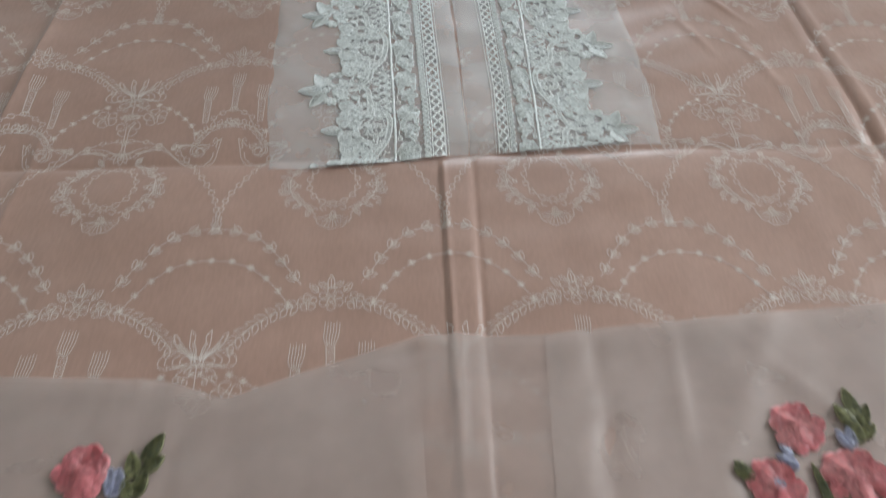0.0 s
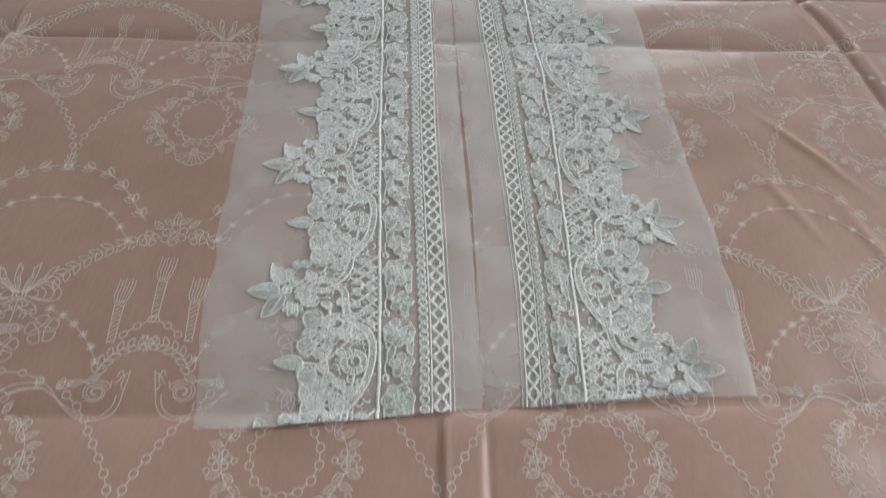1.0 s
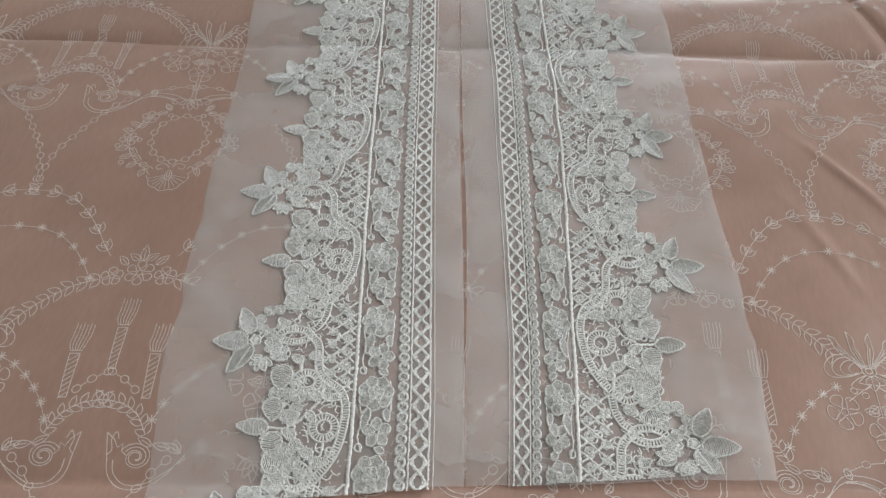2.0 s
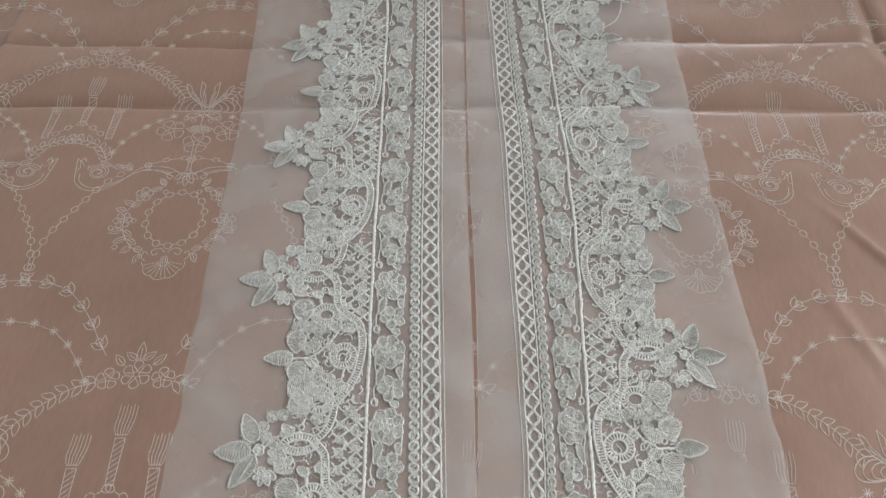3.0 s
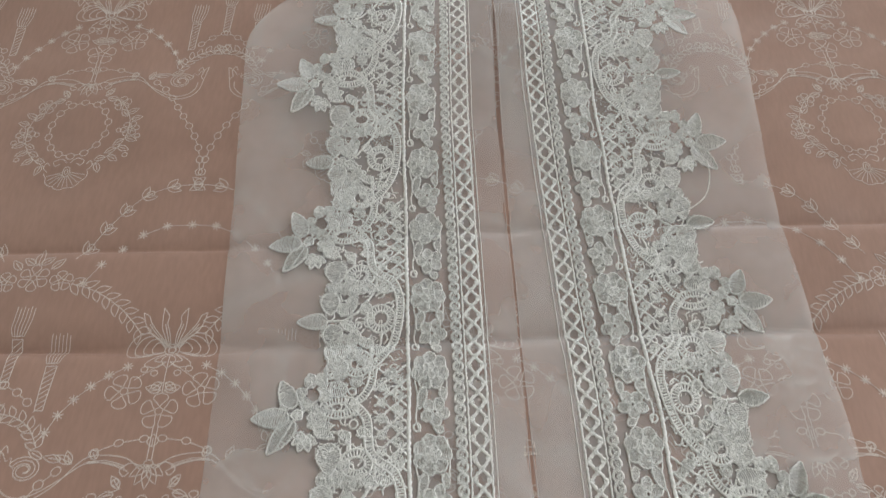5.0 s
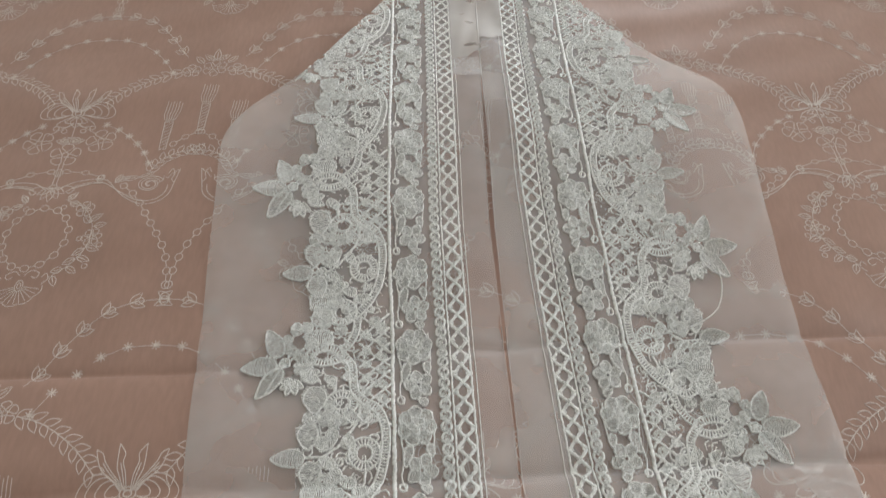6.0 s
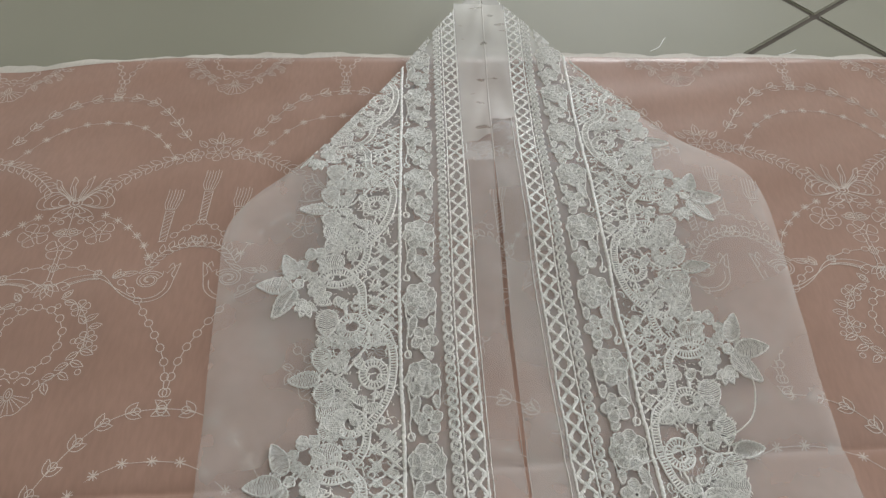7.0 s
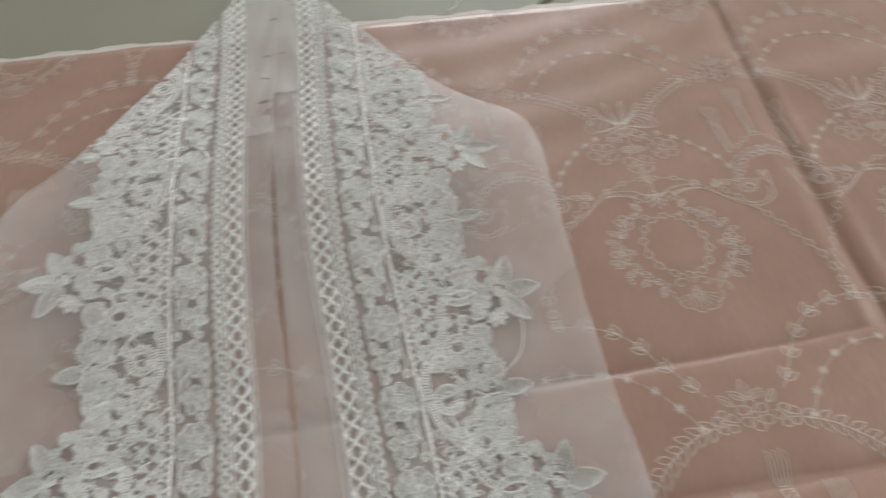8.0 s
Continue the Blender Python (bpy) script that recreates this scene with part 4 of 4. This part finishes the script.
def lace_rose_leaves(k):
    """A small five-petalled flower with two leaves and a ring, under each rose."""
    t = random.uniform(0, 6)
    for i in range(5):
        a = t + i * 2 * math.pi / 5
        k.satin(0.0315 + 0.0014 * math.cos(a), -0.0236 + 0.0014 * math.sin(a), a, 0.0072, 0.0060, LZ * 1.15, 0.0, 0.0010, True, 1.3)
    k.ring(0.0315, -0.0236, 0.0013, 0.0013, 0.0010, LZ, 0, 8, LZ)
    k.satin(0.0372, -0.0098, -1.30, 0.0125, 0.0050, LZ * 1.2, 0.0, 0.0010)
    k.satin(0.0268, -0.0100, -1.75, 0.0075, 0.0040, LZ, 0.0, 0.0010)
    k.cord(smooth_path([(0.0412, 0.0075), (0.0425, -0.0050), (0.0410, -0.0160), (0.0425, -0.0260), (0.0400, -0.0345)], 4), 0.0011, LZ)
    k.cord(smooth_path([(0.0250, 0.0080), (0.0238, -0.0010), (0.0243, -0.0120)], 4), 0.0010, LZ)
    k.ring(0.0418, -0.0318, 0.0020, 0.0022, 0.0012, LZ, 0, 10)
    k.satin(0.0268, -0.0345, 0.4, 0.0058, 0.0040, LZ, 0.0, 0.0010)


def lace_bands(k, y0, y1, hem_at):
    """Long bands: inner cord, diamond ladder, chain and the heavy cord."""
    span = y1 - y0
    for q, wide in ((hem_at, 0.0007), (0.0006, 0.0015), (0.0122, 0.0013)):
        k.cord([(q, span * i / 60) for i in range(61)], wide, LZ, 0.0, 0.0012)
    k.cord([(0.0462 + 0.0002 * math.sin(i), span * i / 90) for i in range(91)], 0.0025, LZ * 1.4, 0.0, 0.0017)
    step, w = 0.0104, 0.0
    while w < span:
        j = random.uniform(-0.0004, 0.0004)
        k.cord([(0.0012, w), (0.0062 + j, w + step * 0.5), (0.0112, w + step)], 0.0021, LZ * 0.85, 0.0, 0.0012)
        k.cord([(0.0112, w), (0.0062 + j, w + step * 0.5), (0.0012, w + step)], 0.0021, LZ * 0.95, 0.0002, 0.0012)
        k.satin(0.0049, w + step * 0.5, 0.0, 0.0028, 0.0026, LZ * 0.9, LZ * 0.5, 0.0009, False, 1.0)
        for q, a in ((0.0012, 0.5), (0.0112, math.pi - 0.5)):
            k.satin(q, w - 0.0008, a, 0.0034, 0.0022, LZ * 0.7, 0.0, 0.0011, False)
        w += step
    w, i = 0.0, 0
    while w < span:
        k.ring(0.0168, w, 0.0028, 0.0027, 0.0016, LZ * 1.1, 0.3, 10, 0.0001)
        k.satin(0.0148, w + 0.0012, 0.95, 0.0062, 0.0022, LZ * 1.2, 0.0002, 0.0011, False)
        k.satin(0.0188, w + 0.0030, 2.1, 0.0055, 0.0020, LZ * 1.2, 0.0001, 0.0011, False)
        w += 0.0062
        i += 1


PERIOD, ROSE_STEP = 0.1118, 0.0468
LEAVES = [(0.0885, -0.0150, -1.57, 0.0145, 0.0112), (0.0855, 0.0225, 1.45, 0.0130, 0.0105), (0.0915, -0.0365, -1.62, 0.0130, 0.0098),
          (0.0905, -0.0570, -1.75, 0.0130, 0.0100), (0.0935, -0.0735, 3.05, 0.0135, 0.0115), (0.0860, -0.0490, 2.8, 0.0095, 0.0066),
          (0.0640, -0.0340, 3.35, 0.0090, 0.0046), (0.0650, -0.0360, 0.6, 0.0085, 0.0050), (0.0672, -0.0735, 3.0, 0.0090, 0.0050), (0.0665, -0.0690, 0.3, 0.0075, 0.0048),
          (0.0735, -0.0085, 3.5, 0.0068, 0.0042), (0.0775, -0.0130, 0.6, 0.0070, 0.0044), (0.0745, -0.0610, -0.9, 0.0095, 0.0054), (0.0770, -0.0590, 0.4, 0.0080, 0.0048),
          (0.0890, 0.0095, 0.9, 0.0080, 0.0050), (0.0800, 0.0290, 0.2, 0.0085, 0.0056), (0.0720, -0.0440, -2.2, 0.0080, 0.0046)]
RINGS = [(0.0745, 0.0310, 0.0062, 0.0064), (0.0740, -0.0255, 0.0066, 0.0056), (0.0618, -0.0535, 0.0062, 0.0064), (0.0838, 0.0048, 0.0088, 0.0044)]
for line, side, first, y0, rose0 in ((IN_L, -1, 0.5080, 0.405, 0.4285), (IN_R, 1, 0.4545, 0.425, 0.4310)):
    random.seed(21 if side < 0 else 22)
    k = Sketch(False)
    lace_bands(k, y0, 1.258, -0.0022 if side < 0 else -0.0028)
    trim = k.build("lace_trim", settle_lace(line, side, y0), M_LACE, panel, "white guipure lace trim", cut_neck)
    for n in range(-1, 8):
        settle = settle_lace(line, side, first + n * PERIOD)
        draws = [("lace_sprig", lace_sprig), ("lace_blossom", lace_blossom), ("lace_bud", lace_bud), ("lace_leaf", lace_single_leaf),
                 ("lace_scrollwork", lace_scrollwork), ("lace_hatching", lace_hatch), ("lace_filling", lace_filling)]
        draws += [("lace_bar", (lambda k, a=a: lace_bar(k, *a))) for a in BARS] + [("lace_floret", (lambda k, a=a: lace_floret(k, *a))) for a in FLORETS]
        draws += [("lace_ring", (lambda k, a=a: lace_ring(k, *a))) for a in RINGS]
        draws += [("lace_leaf", (lambda k, a=a: lace_round_leaf(k, *a))) for a in LEAVES]
        for name, draw in draws:
            if side < 0 and n == 0 and name == "lace_bud":
                continue
            k = Sketch(False)
            draw(k)
            ob = k.build(name, settle, M_LACE, trim, cut=cut_neck)
            if ob and name in ("lace_filling", "lace_hatching"):
                tagged(ob, kind="stuff")
    for n in range(-1, 18):
        settle = settle_lace(line, side, rose0 + n * ROSE_STEP)
        for name, draw in (("lace_rose", lace_rose), ("lace_rose_leaves", lace_rose_leaves)):
            k = Sketch(False)
            draw(k)
            k.build(name, settle, M_LACE, trim, cut=cut_neck)

# ---- loose threads ----
k = Sketch()
k.stroke(smooth_path([(0.044, 0.843), (0.059, 0.849), (0.077, 0.856), (0.100, 0.862), (0.112, 0.869), (0.118, 0.877), (0.121, 0.890), (0.1195, 0.900)], 8), 0.0008, 0.0007)
tagged(k.build("loose_thread", lambda x, y, c: np.stack([x, y, rest(x, y) + 0.0030 + c], 1), M_LACE, None), "long white loose thread curling over the lace", "thread")
for path in ([(0.118, 1.2085), (0.126, 1.2140), (0.131, 1.2230), (0.1335, 1.2265)], [(0.222, 1.2030), (0.231, 1.2060), (0.238, 1.2105)]):
    k = Sketch()
    k.stroke(smooth_path(path, 6), 0.0009, 0.0006)
    tagged(k.build("thread_scrap", lambda x, y, c: np.stack([x, y, -0.0089 + c], 1), M_LACE, None), "short white thread scrap on the floor tile", "thread", "thread scraps on the floor")

# ---- floral border organza ----
border = tagged(new("floral_border"), "blush organza border with coral satin stitch roses laid over pink fabric", "fabric border")


def border_edge(x):
    return np.interp(x, [-0.8, -0.293, -0.186, -0.143, -0.10, -0.021, 0.068, 0.182, 0.31, 0.8], [0.215, 0.208, 0.207, 0.1945, 0.212, 0.2425, 0.246, 0.260, 0.274, 0.31])


random.seed(31)
WRINKLES = [(random.uniform(-0.3, 0.32), random.uniform(0.06, 0.23), random.gauss(1.45, 0.45), random.uniform(0.025, 0.06), random.uniform(0.003, 0.008), random.choice((-1, 1)) * random.uniform(0.0009, 0.0021)) for i in range(26)]


def drape(x, y):
    z = lie(x, y) + 0.0024 + 0.0008 * np.sin(26 * x + 8 * y) + 0.0006 * np.sin(61 * x - 20 * y)
    z = z + 0.0014 * np.exp(-((x - 0.20 - 0.5 * (y - 0.2)) / 0.012) ** 2) + 0.0008 * np.exp(-((x - 0.085) / 0.010) ** 2)
    z = z + 0.0022 * sstep(-0.003, 0.003, x - (-0.0165 + 0.08 * (0.2 - y))) * sstep(0.004, -0.004, x - 0.012)
    for cx, cy, turn, length, w, tall in WRINKLES:
        a = (x - cx) * math.cos(turn) + (y - cy) * math.sin(turn)
        b = -(x - cx) * math.sin(turn) + (y - cy) * math.cos(turn)
        z = z + tall * np.exp(-(a / length) ** 2 - (b / w) ** 2)
    return z


def lay_border(a, b):
    x = -0.78 + 1.58 * a
    y = -0.42 + (border_edge(x) + 0.42) * b
    return x, y, drape(x, y) - 0.0012 * sstep(0.985, 1.0, b)


def lay_layer(x0, x1, up):
    def lay(a, b):
        y = -0.42 + 0.66 * b
        xl, xr = x0(y), x1(y)
        x = xl + (xr - xl) * a
        y = -0.42 + (border_edge(x) - 0.004 + 0.42) * b
        return x, y, drape(x, y) + up - 0.0006 * sstep(0.985, 1.0, b)
    return lay


sheet("organza_sheet", 200, 300, lay_border, M_BORDER, border, "sheer blush organza")
sheet("organza_fold", 160, 150, lay_layer(lambda y: -0.78 + 0 * y, lambda y: -0.0035 - 0.065 * np.clip(y, 0, 0.3), 0.0006), M_BORDER, border, "folded over layer of blush organza")
sheet("organza_fold", 160, 150, lay_layer(lambda y: 0.062 + 0.03 * y, lambda y: 0.80 + 0 * y, 0.0006), M_BORDER, border, "folded over layer of blush organza")
settle_border = lambda x, y, c: np.stack([x, y, drape(x, y) + 0.0014 + c], 1)


def satin_rose(x, y, r, turn, heart):
    """A full, ruffled rose: three rings of padded petals worked in long stitches."""
    rose, r = None, r * 0.92
    for count, out, long, wide, up in ((9, 0.42, 0.60, 0.66, 0.0), (7, 0.20, 0.52, 0.56, 0.0010), (4, 0.02, 0.36, 0.40, 0.0022)):
        for i in range(count):
            a = turn + up * 300 + i * 2 * math.pi / count + random.uniform(-0.2, 0.2)
            k = Sketch()
            k.satin(x + out * r * math.cos(a), y + out * r * math.sin(a), a, r * long * random.uniform(0.82, 1.12), r * wide * random.uniform(0.85, 1.1), 0.0024, up + 0.0005 * (i % 3), 0.0010, False, 1.45)
            ob = k.build("petal" if rose else "rose", settle_border, M_ROSE, rose or border, "" if rose else "coral pink satin stitch rose")
            rose = rose or ob
    k = Sketch()
    k.rosette(x, y, r * 0.17, 5, 0, 0.0014, 0.0036, 16)
    k.build("rose_heart", settle_border, M_LILAC if heart else M_ROSE, rose)


def satin_sprig(name, leaves, mat, label):
    top = None
    for x, y, a, l, w in leaves:
        k = Sketch()
        k.satin(x, y, radians(a), l * 0.86, w * 0.80, 0.0026, 0.0002, 0.0012, True)
        ob = k.build("leaf" if top else name, settle_border, mat, top or border, "" if top else label)
        top = top or ob


random.seed(8)
satin_rose(0.2265, 0.176, 0.0198, 0.3, False)
satin_rose(0.2020, 0.136, 0.0200, 0.8, True)
satin_rose(0.2515, 0.142, 0.0222, 0.1, False)
satin_rose(-0.2200, 0.143, 0.0192, 0.5, False)
satin_rose(-0.2010, 0.107, 0.0220, 0.2, False)
satin_sprig("leaf_sprig", ((0.2665, 0.182, 95, 0.025, 0.011), (0.2625, 0.176, 118, 0.020, 0.0105), (0.268, 0.177, 62, 0.0185, 0.010), (0.2655, 0.168, 40, 0.016, 0.0095), (0.2630, 0.164, 88, 0.019, 0.009)), M_LEAF, "dark green satin stitch leaf sprig")
satin_sprig("leaf_sprig", ((-0.1855, 0.150, 62, 0.0225, 0.0115), (-0.1890, 0.140, 108, 0.0195, 0.0115), (-0.1840, 0.143, 48, 0.017, 0.009), (-0.1865, 0.128, 75, 0.019, 0.011), (-0.1895, 0.127, 112, 0.015, 0.010)), M_LEAF, "dark green satin stitch leaf sprig")
satin_sprig("leaf_sprig", ((0.190, 0.142, 155, 0.0155, 0.0105), (0.1865, 0.1475, 150, 0.010, 0.006)), M_LEAF, "green satin stitch bud leaf")
satin_sprig("flower_stem", ((0.2330, 0.112, 96, 0.046, 0.0068), (0.2350, 0.100, 60, 0.030, 0.009), (0.2300, 0.100, 125, 0.030, 0.010), (0.2400, 0.115, 80, 0.024, 0.008)), M_LEAF, "olive green satin stitch stem")
satin_sprig("lilac_bud", ((0.2570, 0.161, 118, 0.0165, 0.0085), (0.2590, 0.163, 95, 0.0145, 0.0075)), M_LILAC, "pale lilac satin stitch bud")
satin_sprig("lilac_bud", ((0.2195, 0.149, 150, 0.0165, 0.0095), (0.2175, 0.156, 130, 0.0120, 0.006)), M_LILAC, "pale lilac satin stitch bud")
satin_sprig("lilac_bud", ((-0.1985, 0.128, 92, 0.0205, 0.0140), (-0.2010, 0.130, 100, 0.0185, 0.009)), M_LILAC, "pale lilac satin stitch bud")
